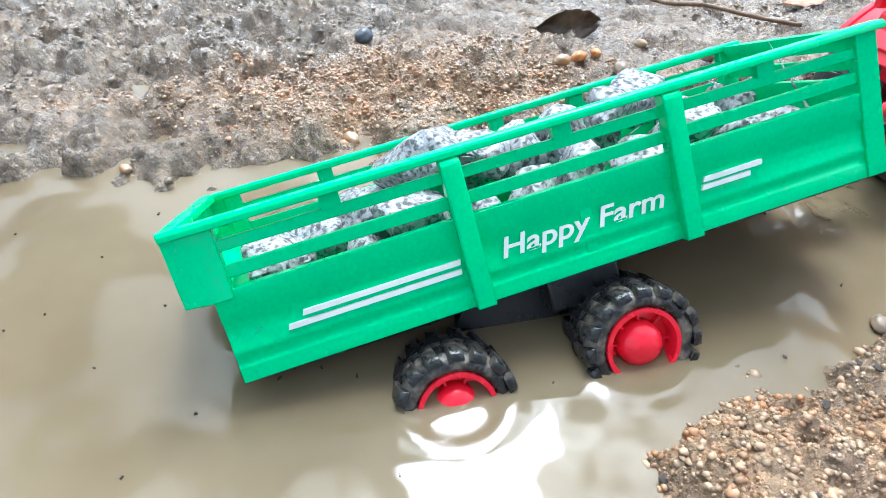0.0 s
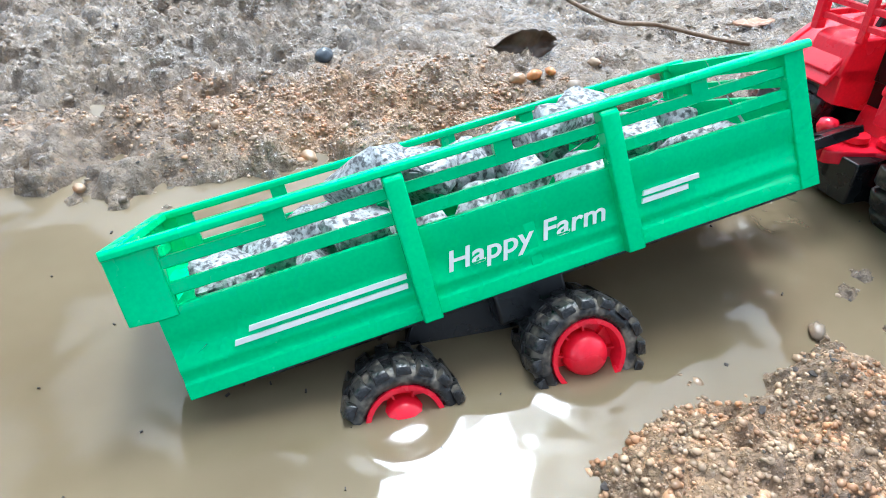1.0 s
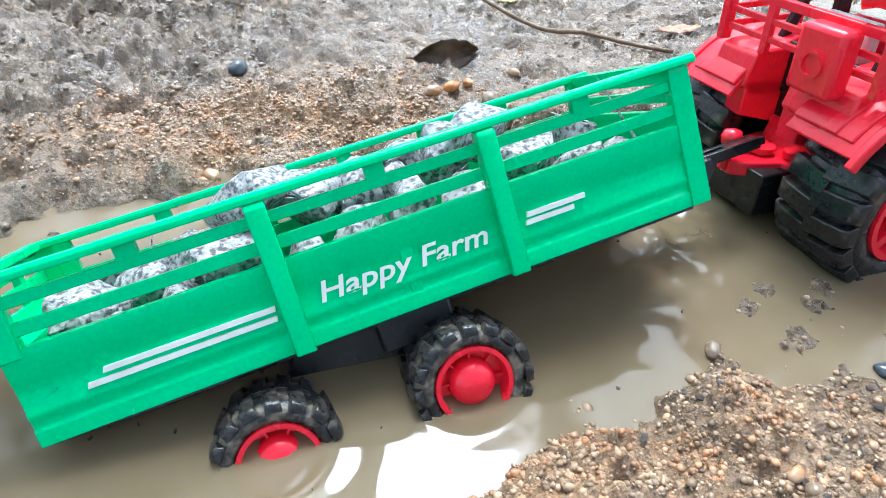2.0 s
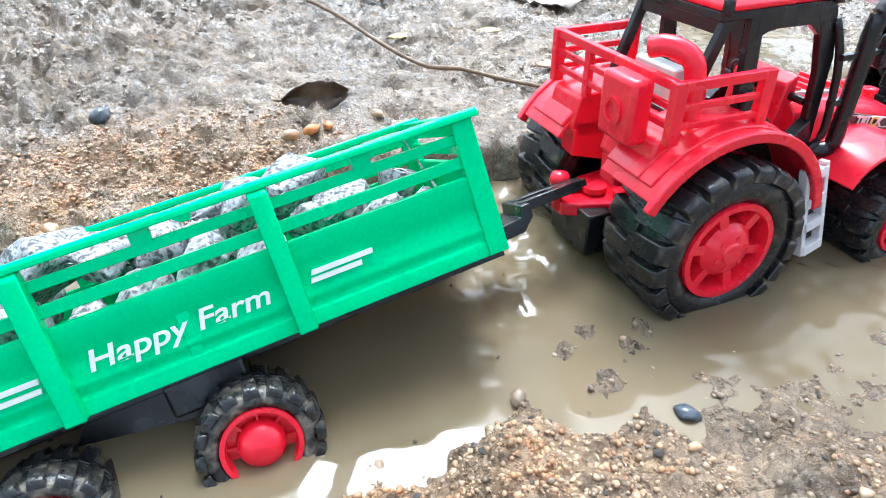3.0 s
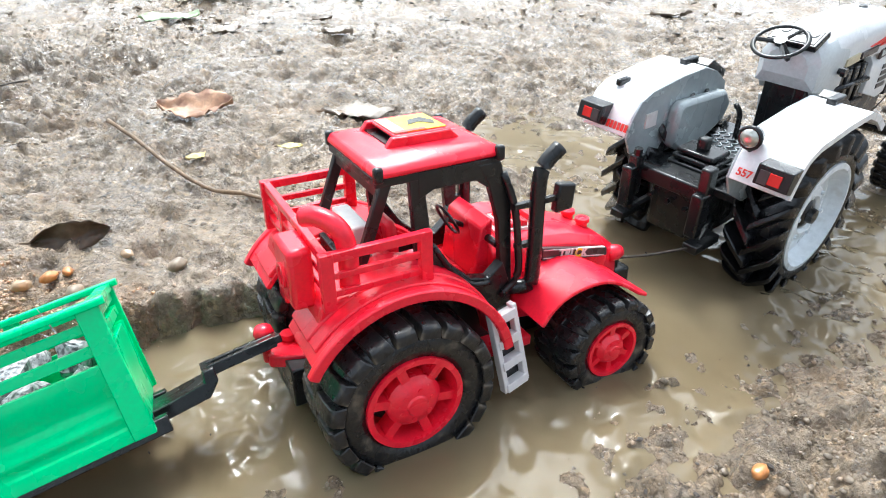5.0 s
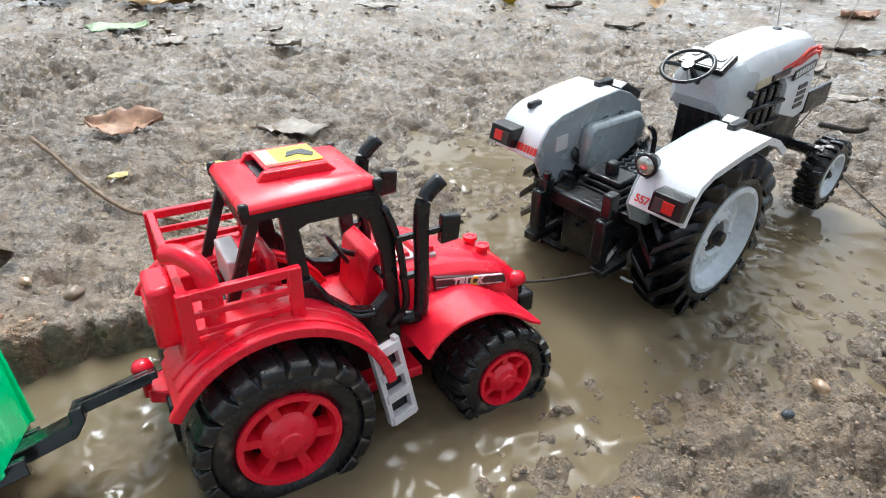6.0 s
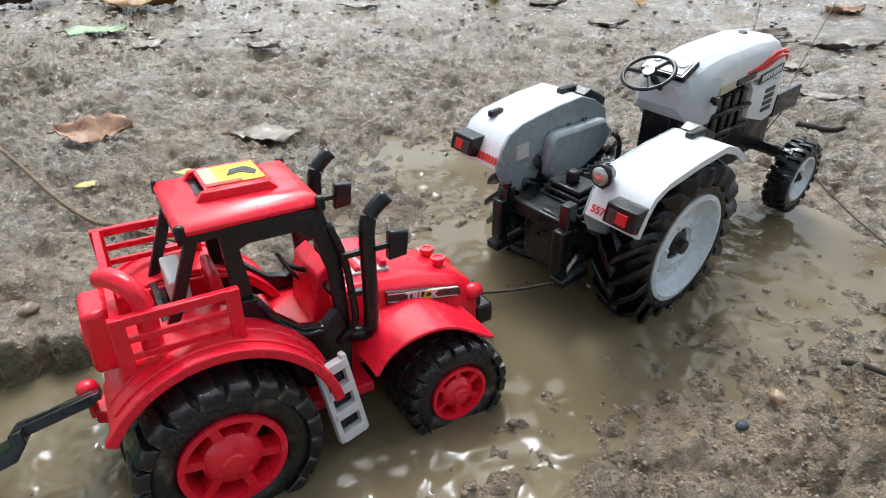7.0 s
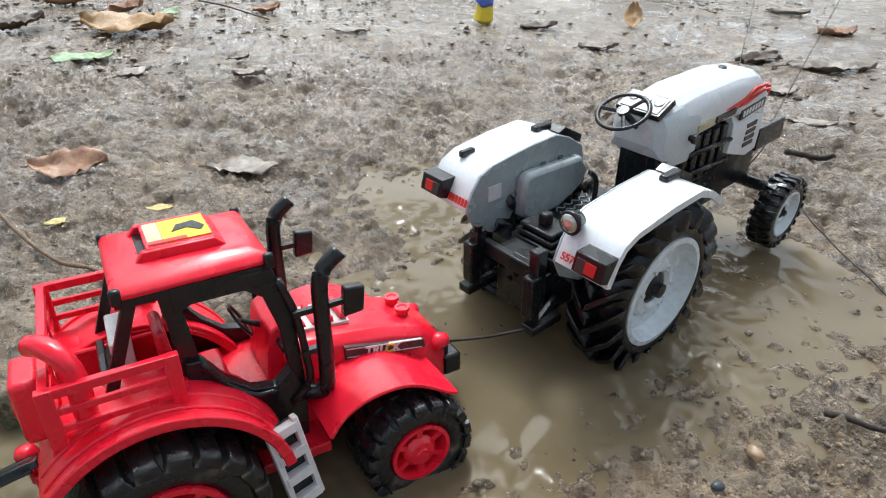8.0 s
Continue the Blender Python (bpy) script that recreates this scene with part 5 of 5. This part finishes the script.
        for k in range(4):
            part("nose_vent", boxes((0.1140, 0.1240, *ys(0.0148, 0.0158), 0.0225 + 0.0036 * k, 0.0248 + 0.0036 * k)), BLACK, t)
        part("front_lamp", boxes((0.1325, 0.1352, *ys(0.0060, 0.0136), 0.0455, 0.0520)), LAMPRED, t, bevel=0.0004)
        part("cowl_knob", lathe([(0.0015, -0.0030), (0.0015, 0.0), (0.0024, 0.0004), (0.0022, 0.0024)], 12), BLACK, t, m=Matrix.Translation((0.0560, s * 0.0170, 0.0440)) @ (Matrix.Rotation(math.pi, 4, "Z") if s < 0 else Matrix()))
    part("filler_cap", lathe([(0.0022, -0.001), (0.0022, 0.0018), (0.0014, 0.0022)], 14), BLACK, t, m=Matrix.Translation((0.1040, 0.0, 0.0625)) @ Matrix.Rotation(math.pi / 2, 4, "X"))
    part("front_weight", boxes((0.1350, 0.1500, -0.0120, 0.0120, 0.0150, 0.0240), (0.1340, 0.1640, -0.0145, -0.0120, 0.0140, 0.0270), (0.1340, 0.1640, 0.0120, 0.0145, 0.0140, 0.0270)), BLACK, t, bevel=0.0006)
    part("nose_grille", boxes((0.1330, 0.1350, -0.0110, 0.0110, 0.0200, 0.0440)), BLACK, t)
    part("front_support", boxes((0.1080, 0.1440, -0.0100, 0.0100, -0.0060, 0.0170)), BLACK, t, bevel=0.0008)
    part("front_axle", tube([(0.1386, -0.0300, -0.0060), (0.1386, 0.0300, -0.0060)], 0.0035, 10), BLACK, t)
    for s in (-1, 1):
        part("king_pin", tube([(0.1386, s * 0.0275, 0.0010), (0.1386, s * 0.0275, -0.0170)], 0.0032, 10), BLACK, t)
    return m


WHITE_M = build_white_tractor()


# ======== small things on the ground ========
def level(x, y, reach=0.0):
    """The ground's height at a place, or the highest within a reach of it."""
    a = np.linspace(-reach, reach, 5)
    gx, gy = np.meshgrid(x + a, y + a)
    return float(height(gx, gy).max())


def scatter(name, spots, sizes, material, label, category, seed, flat=0.7, soft=True, sink=0.25, fine=1):
    """Many small lumps as one mesh: spots (x, y), one radius each."""
    rng = np.random.RandomState(seed)
    bm = bmesh.new()
    bmesh.ops.create_icosphere(bm, subdivisions=fine, radius=1.0)
    unit = np.array([v.co[:] for v in bm.verts])
    tris = np.array([[v.index for v in f.verts] for f in bm.faces])
    bm.free()
    spots = np.asarray(spots)
    n, k = len(spots), len(unit)
    z = height(spots[:, 0], spots[:, 1])
    lump = np.ones((n, k))
    for f, amp in ((1.6, 0.24), (3.2, 0.2), (6.5, 0.15)) + (((9.0, 0.15), (15.0, 0.11), (26.0, 0.07)) if fine > 2 else ()):
        d = rng.randn(n, 3) * f
        lump = lump + (0.7 if soft else 1.0) * amp * np.sin(np.einsum("kc,nc->nk", unit, d) + rng.uniform(0, 6.28, n)[:, None])
    lump = lump[:, :, None]
    stretch = np.stack([rng.uniform(0.75, 1.3, n), rng.uniform(0.75, 1.2, n), rng.uniform(flat * 0.7, flat * 1.2, n)], -1)[:, None, :]
    a = rng.uniform(0, 6.28, n)
    pts = unit[None] * lump * stretch * np.asarray(sizes)[:, None, None]
    ca, sa = np.cos(a)[:, None], np.sin(a)[:, None]
    px, py = pts[..., 0] * ca - pts[..., 1] * sa, pts[..., 0] * sa + pts[..., 1] * ca
    lift = np.asarray(sizes) * flat * (1 - 2 * sink)
    co = np.stack([px + spots[:, 0:1], py + spots[:, 1:2], pts[..., 2] + (z + lift)[:, None]], -1).reshape(-1, 3)
    faces = (tris[None] + (np.arange(n) * k)[:, None, None]).reshape(-1, 3)
    me = bpy.data.meshes.new(name)
    me.from_pydata(co.tolist(), [], faces.tolist())
    if soft or fine > 1:
        smooth(me)
    me.materials.append(material)
    return tagged(new(name, me), label, category, kind="stuff")


def pick(n, box_, weight, seed):
    """Random spots inside a box, kept by a weight between 0 and 1 and only above the water's edge."""
    rng = np.random.RandomState(seed)
    x, y = rng.uniform(box_[0], box_[1], n), rng.uniform(box_[2], box_[3], n)
    keep = (rng.rand(n) < weight(x, y)) & (height(x, y) > -0.0015)
    return np.stack([x[keep], y[keep]], -1)


def radii(n, lo, hi, seed):
    r = np.random.RandomState(seed).rand(n) ** 2.6
    return lo + (hi - lo) * r


p = pick(75000, (-0.17, 0.22, 0.04, 0.32), lambda x, y: np.clip(1.3 * sand_patch(x, y) - 0.2, 0, 1), 1)
scatter("gravel", p, radii(len(p), 0.0003, 0.0011, 2), PEBBLE, "coarse pale and orange wet sand grains on the banks", "gravel", 3, sink=0.42)
p = pick(450, (-0.17, 0.22, 0.04, 0.32), lambda x, y: np.clip(1.3 * sand_patch(x, y) - 0.2, 0, 1), 21)
scatter("gravel", p, radii(len(p), 0.0011, 0.0021, 22), PEBBLE, "larger orange and pale grains among the sand", "gravel", 23, sink=0.35, fine=2)
p = pick(9000, (0.10, 0.60, 0.04, 0.24), lambda x, y: 0.25 + 0.75 * (y < 0.16), 4)
scatter("gravel", p, radii(len(p), 0.0003, 0.0011, 5), PEBBLE_GREY, "small grey and brown grit on the near bank", "gravel", 6, sink=0.42)
p = pick(5000, (-0.2, 0.5, 0.2, 0.6), lambda x, y: 0.5 + 0 * x, 7)
scatter("gravel", p, radii(len(p), 0.0003, 0.0012, 8), PEBBLE_GREY, "scattered grit lying on the wet mud", "gravel", 9, sink=0.42)


def clod_weight(x, y):
    w = step(0.04, -0.08, x - 0.35 * (y - 0.3)) * step(0.22, 0.27, y)
    return np.clip(0.04 + 0.9 * w + 0.4 * step(0.26, 0.18, y) * step(0.15, 0.28, x) + 1.3 * fbm(x, y, 12, 15, 3), 0, 1)


p = pick(34000, (-0.24, 0.72, 0.06, 0.75), clod_weight, 10)
scatter("mud_crumbs", p, radii(len(p), 0.0004, 0.0019, 11), CLOD, "damp crumbs of mud strewn over the ground", "mud", 12, flat=0.6, sink=0.45)
p = pick(3500, (0.5, 1.3, 0.3, 1.5), clod_weight, 13)
p = np.concatenate([p, pick(3500, (-0.5, 0.6, 0.7, 1.5), clod_weight, 14)])
scatter("mud_crumbs", p, radii(len(p), 0.0012, 0.0050, 15), CLOD, "damp crumbs of mud on the farther ground", "mud", 16, flat=0.6, soft=False, sink=0.35)


p = pick(9000, (-0.22, 0.70, 0.05, 0.72), lambda x, y: np.clip(0.35 + 2.0 * fbm(x, y, 10, 25, 3), 0, 1), 41)
scatter("debris", p, radii(len(p), 0.0003, 0.0013, 42), CORD, "tiny dark scraps of leaf and bark in the mud", "debris", 43, flat=0.35, soft=False, sink=0.2)
p = pick(7000, (-0.45, 1.3, 0.6, 1.5), lambda x, y: np.clip(0.35 + 2.0 * fbm(x, y, 8, 26, 3), 0, 1), 44)
scatter("debris", p, radii(len(p), 0.0006, 0.0032, 45), CORD, "dark scraps of leaf and bark on the farther mud", "debris", 46, flat=0.35, soft=False, sink=0.2)


def stone(x, y, s, seed, material, label, flat=0.75):
    m = Matrix.Translation((x, y, level(x, y, 0.5 * s) + s * 0.3)) @ Matrix.Rotation(seed * 1.3, 4, "Z")
    bm = bmesh.new()
    bmesh.ops.create_icosphere(bm, subdivisions=3, radius=1.0)
    for v in bm.verts:
        k = 1 + 0.22 * noise.noise(v.co * 1.3 + Vector((seed, 0, 0))) + 0.06 * noise.noise(v.co * 5 + Vector((0, seed, 0)))
        v.co = Vector((v.co.x * s * 1.25, v.co.y * s * 0.9, v.co.z * s * flat)) * k
    tagged(part("pebble", bm, material, None, soft=True, m=m), label, "pebble", "pebbles on the mud")


for i, (x, y, s, mt, lb) in enumerate((
        (-0.0290, 0.2830, 0.0042, BLUESTONE, "smooth blue-grey pebble half sunk in the mud"), (0.1680, 0.1070, 0.0028, BLUESTONE, "small blue-grey pebble on the near bank"),
        (0.0640, 0.2570, 0.0030, ORANGE, "orange pebble on the sandy bank"), (0.0710, 0.2580, 0.0022, ORANGE, "small orange pebble on the sandy bank"),
        (0.0560, 0.2500, 0.0030, PEBBLE, "pale yellow pebble beside an orange one"), (0.0780, 0.2400, 0.0036, PEBBLE_GREY, "grey pebble at the water's edge"),
        (0.0920, 0.2680, 0.0024, PEBBLE, "pale pebble on wet mud"), (0.1150, 0.2500, 0.0034, PEBBLE_GREY, "brownish pebble on wet mud"),
        (-0.0270, 0.2080, 0.0032, PEBBLE, "rusty brown lump of grit by the water"), (0.2930, 0.1120, 0.0026, ORANGE, "orange pebble on the muddy near bank"),
        (0.3890, 0.1430, 0.0028, PEBBLE, "yellowish pebble on the muddy near bank"), (0.3680, 0.1350, 0.0020, BLUESTONE, "dark grey pebble on the muddy near bank"),
        (0.1240, 0.1165, 0.0024, PEBBLE_GREY, "brown pebble in shallow water"), (-0.1030, 0.1860, 0.0022, PEBBLE, "yellow pebble at the water's edge"))):
    stone(x, y, s, i + 1, mt, lb)
def leaf(x, y, length, width, turn, material, label, curl=0.25, tip=0.1, roll=0.0, pitch=0.0, lift=0.0, seed=1, name="fallen_leaf"):
    """A curled leaf with a midrib, lobed outline and waved edge."""
    nu, nv = 18, 8
    bm = bmesh.new()
    rows = []
    for i in range(nu + 1):
        u = i / nu
        w = width * 0.5 * (math.sin(math.pi * min(1, u * 0.97 + 0.015)) ** 0.75) * (1 + 0.18 * noise.noise(Vector((u * 7, seed, 0))))
        row = []
        for j in range(nv + 1):
            v = 2 * j / nv - 1
            edge = 1 + 0.12 * noise.noise(Vector((u * 11, v * 3, seed + 5)))
            z = curl * width * (v * v) * 0.3 + tip * length * (u - 0.4) ** 2 + 0.15 * width * noise.noise(Vector((u * 3.2, v * 2.2, seed))) + 0.13 * width * noise.noise(Vector((u * 12, v * 7, seed))) - 0.02 * width * math.exp(-(v * 6) ** 2)
            row.append(bm.verts.new(((u - 0.5) * length, v * w * edge, z)))
        rows.append(row)
    for a, b in zip(rows, rows[1:]):
        for j in range(nv):
            bm.faces.new((a[j], a[j + 1], b[j + 1], b[j]))
    m = Matrix.Translation((x, y, level(x, y, 0.3 * width) + 0.0005 + lift)) @ Matrix.Rotation(radians(turn), 4, "Z") @ Matrix.Rotation(radians(pitch), 4, "Y") @ Matrix.Rotation(radians(roll), 4, "X")
    e = thing(name, m, label, "leaf", "fallen leaves")
    blade = part("blade", bm, material, e, soft=True)
    mod = blade.modifiers.new("thickness", "SOLIDIFY")
    mod.thickness = 0.0003
    part("stalk", tube(bow([(-0.5 * length, 0, 0.1 * tip * length), (-0.55 * length, 0.015 * length, 0.0), (-0.62 * length, 0.03 * length, -0.01 * length)], 4), 0.0004 + 0.004 * length, 6), WOOD, e)


leaf(0.0650, 0.2900, 0.0320, 0.0140, 14, LEAF_DARK, "dark brown curled leaf standing on its edge", curl=0.9, tip=-0.5, roll=70, lift=-0.0005, seed=9)
leaf(0.1060, 0.4560, 0.0500, 0.0280, -8, LEAF_DRY, "dry reddish-brown crumpled leaf on the mud", curl=0.5, tip=0.3, seed=8, roll=18, lift=0.002)
leaf(0.2140, 0.4400, 0.0480, 0.0240, -12, LEAF_GREY, "faded pinkish leaf pressed into the mud", curl=0.1, tip=0.1, seed=11)
leaf(0.1100, 0.3920, 0.0140, 0.0080, 20, LEAF_YELLOW, "small bright yellow leaf on the mud", curl=0.2, seed=13)
leaf(0.1650, 0.3960, 0.0160, 0.0080, -10, LEAF_YELLOW, "small pale yellow leaf on wet mud", curl=0.1, seed=14)
leaf(0.1900, 0.3300, 0.0240, 0.0110, 10, LEAF_DRY, "brown leaf lying flat beside the tractor", curl=0.1, seed=15)
leaf(0.0520, 0.7800, 0.0620, 0.0330, 5, LEAF_GREEN, "pale green faded leaf", curl=0.1, seed=17)
leaf(0.0850, 0.8950, 0.1080, 0.0600, -10, LEAF_TAN, "large tan fallen leaf", curl=0.35, tip=0.2, seed=19, lift=0.003, roll=10)
leaf(0.0700, 1.0000, 0.0500, 0.0350, 40, LEAF_DRY, "curled brown leaf behind the tan one", curl=0.8, tip=0.4, seed=21, lift=0.004)
leaf(0.1250, 0.9700, 0.0400, 0.0240, 70, LEAF_GREEN, "small green leaf behind the tan one", curl=0.3, tip=0.3, seed=22, lift=0.002)
leaf(-0.0450, 0.9200, 0.0700, 0.0400, 30, LEAF_DARK, "dark rotten leaf lying on the mud", curl=0.7, tip=0.3, seed=23, lift=0.003)
leaf(-0.0100, 1.0700, 0.0700, 0.0400, 15, LEAF_DRY, "dark red-brown leaf lying on the mud", curl=0.6, tip=0.3, seed=24, lift=0.003)
leaf(0.2210, 0.6650, 0.0320, 0.0190, -15, LEAF_GREY, "pale grey curled leaf", curl=0.5, tip=0.2, seed=26)
leaf(0.1160, 0.6850, 0.0340, 0.0200, 40, LEAF_GREY, "greyish brown leaf sunk in mud", curl=0.3, seed=27)
leaf(0.2120, 0.7350, 0.0230, 0.0150, 20, LEAF_DARK, "small dark red leaf", curl=0.5, seed=28, lift=0.002)
leaf(0.3450, 0.8430, 0.0500, 0.0180, -20, LEAF_GREY, "long pale leaf lying on the mud", curl=0.2, seed=29)
leaf(0.2500, 0.9800, 0.0450, 0.0260, 35, LEAF_DRY, "brown curled leaf lying on the mud", curl=0.6, tip=0.3, seed=30)
leaf(0.6370, 0.7460, 0.0520, 0.0300, -10, LEAF_GREY, "greyish curled leaf lying on the mud", curl=0.5, tip=0.2, seed=31)
leaf(0.6060, 0.8600, 0.0600, 0.0250, 10, LEAF_DARK, "dark curled leaf lying on the mud", curl=0.5, tip=0.2, seed=32)
leaf(0.7540, 0.8690, 0.0450, 0.0260, 60, LEAF_TAN, "tan leaf standing on its tip", curl=0.4, tip=0.4, seed=33, pitch=-35, lift=0.010)
leaf(0.7300, 0.5380, 0.0420, 0.0240, -5, LEAF_GREY, "pale curled leaf beyond the tractor", curl=0.4, tip=0.2, seed=34)
leaf(0.6920, 0.4510, 0.0400, 0.0170, -30, LEAF_GREY, "narrow grey leaf lying on the mud", curl=0.2, seed=35)
leaf(0.8600, 0.6100, 0.1000, 0.0380, -18, LEAF_GREY, "long pale dry leaf", curl=0.3, tip=0.1, seed=36)
leaf(0.8000, 0.6600, 0.0700, 0.0300, 10, LEAF_DARK, "dark leaf beside the pale one", curl=0.4, tip=0.2, seed=37)
leaf(1.0000, 0.7500, 0.0600, 0.0320, -5, LEAF_DRY, "reddish brown leaf lying on the mud", curl=0.5, tip=0.2, seed=38)
leaf(1.0500, 0.9000, 0.0600, 0.0320, -35, LEAF_GREY, "grey leaf lying on the mud", curl=0.5, tip=0.2, seed=39)
leaf(0.0940, 0.1370, 0.0170, 0.0042, -78, LEAF_TAN, "scrap of orange-brown leaf stuck in the water", curl=0.8, tip=0.4, seed=40, lift=0.006, pitch=-24)


def stick(name, points, r, material, label, taper=0.7, bumps=0.25, seed=1):
    pts = [Vector((q.x, q.y, q.z + level(q.x, q.y, 0.005) + r * 0.3)) for q in bow(points, 5)]
    for _ in range(4):
        pts = [(a + 2 * b + c) / 4 for a, b, c in zip(pts[:1] + pts, pts, pts[1:] + pts[-1:])]
    bm = tube(pts, r, 8, taper=taper)
    for v in bm.verts:
        v.co += Vector((1, 1, 1)) * bumps * r * noise.noise(v.co * 260 + Vector((seed, 0, 0)))
    tagged(part(name, bm, material, None, soft=True), label, "stick")


stick("stick", [(0.0500, 0.4440, 0.003), (0.0760, 0.4030, 0.003), (0.1030, 0.3640, 0.002), (0.1280, 0.3370, 0.001), (0.1530, 0.3150, 0.001), (0.1800, 0.2970, 0.0)], 0.0014, WOOD, "thin knobbly brown twig lying on the mud", seed=4)
stick("grass_stem", [(0.5600, 0.3150, 0.004), (0.5500, 0.2940, 0.004), (0.5420, 0.2600, 0.003), (0.5320, 0.2150, 0.002)], 0.0006, CORD, "thin dark dry grass stem", seed=5)
stick("grass_stem", [(-0.0600, 0.4800, 0.001), (-0.0400, 0.5100, 0.003), (-0.0150, 0.5400, 0.002)], 0.0008, CORD, "thin dark stem lying on the mud", seed=6)
stick("stick", [(0.6250, 0.4080, -0.001), (0.6420, 0.3980, -0.001), (0.6600, 0.3860, -0.001)], 0.0030, CORD, "short dark rotten stick", seed=7)
stick("root", [(0.4280, 0.1560, -0.002), (0.4400, 0.1430, -0.001), (0.4600, 0.1320, -0.001), (0.4900, 0.1220, -0.001)], 0.0013, CORD, "dark brown root in the muddy bank", seed=8)
stick("grass_stem", [(0.1500, 1.0800, 0.003), (0.2000, 0.9800, 0.006), (0.2600, 0.9000, 0.003)], 0.0012, CORD, "thin dark twig lying far back", seed=9)
stick("grass_stem", [(0.2300, 0.5200, 0.001), (0.2360, 0.5000, 0.004), (0.2380, 0.4800, 0.001)], 0.0005, CORD, "tiny bent stem on mud", seed=10)


def cord(points, r, label, name="cord"):
    tagged(part(name, tube(bow(points, 8), r, 6), CORD, None, soft=True), label, "cord")


nose_tip, draw = RED_M @ Vector((0.1135, 0.0, 0.0010)), WHITE_M @ Vector((-0.0520, -0.0190, -0.0100))
cord([nose_tip, (nose_tip + draw) / 2 + Vector((0, 0, -0.001)), draw], 0.0006, "thin dark twine tied between the two tractors")
front, to = WHITE_M @ Vector((0.1440, -0.0080, -0.0020)), Vector((0.785, 0.556, 0.080))
cord([front, (front + to) / 2, to, to + 1.3 * (to - front)], 0.0004, "thin dark thread pulling the white tractor")
front = WHITE_M @ Vector((0.1440, 0.0100, 0.0000))
to = Vector((0.700, 0.570, 0.073))
cord([front, (front + to) / 2, to, to + 1.3 * (to - front)], 0.0004, "second thin thread pulling the white tractor")
cord([WHITE_M @ Vector(q) for q in ((0.1440, -0.0080, -0.0020), (0.1500, -0.0120, 0.0100), (0.1480, -0.0130, 0.0150))], 0.0004, "loop of thread at the front axle")

# a crumpled wrapper far back
wr = thing("wrapper", Matrix.Translation((0.535, 0.885, level(0.535, 0.885))) @ Matrix.Rotation(0.4, 4, "Z"), "crumpled blue and yellow plastic wrapper", "litter")
for nm, mt, z0, z1, r in (("yellow_half", YELLOW, 0.0, 0.022, 0.014), ("blue_half", BLUEPLASTIC, 0.021, 0.046, 0.012)):
    bm = lathe([(r * 0.6, z0), (r, z0 + 0.005), (r * 0.8, z1 - 0.004), (r * 0.6, z1)], 14)
    for v in bm.verts:
        v.co *= 1 + 0.35 * noise.noise(v.co * 90)
    part(nm, bm, mt, wr, m=Matrix.Rotation(math.pi / 2, 4, "X"))


# specks drifting on the water
rng = np.random.RandomState(77)
fx, fy = rng.uniform(-0.13, 0.33, 130), rng.uniform(0.05, 0.26, 130)
afloat = rut_distance(fx, fy) < -0.012
bm = bmesh.new()
for x, y in zip(fx[afloat], fy[afloat]):
    a, r = rng.uniform(0, 6.28), rng.uniform(0.0002, 0.0006)
    box(bm, -r, r, -0.45 * r, 0.45 * r, -0.0002, 0.0003, Matrix.Translation((x, y, 0.0003)) @ Matrix.Rotation(a, 4, "Z"))
tagged(part("floating_specks", bm, CORD, None), "dark specks of dirt floating on the water", "dirt", kind="stuff")
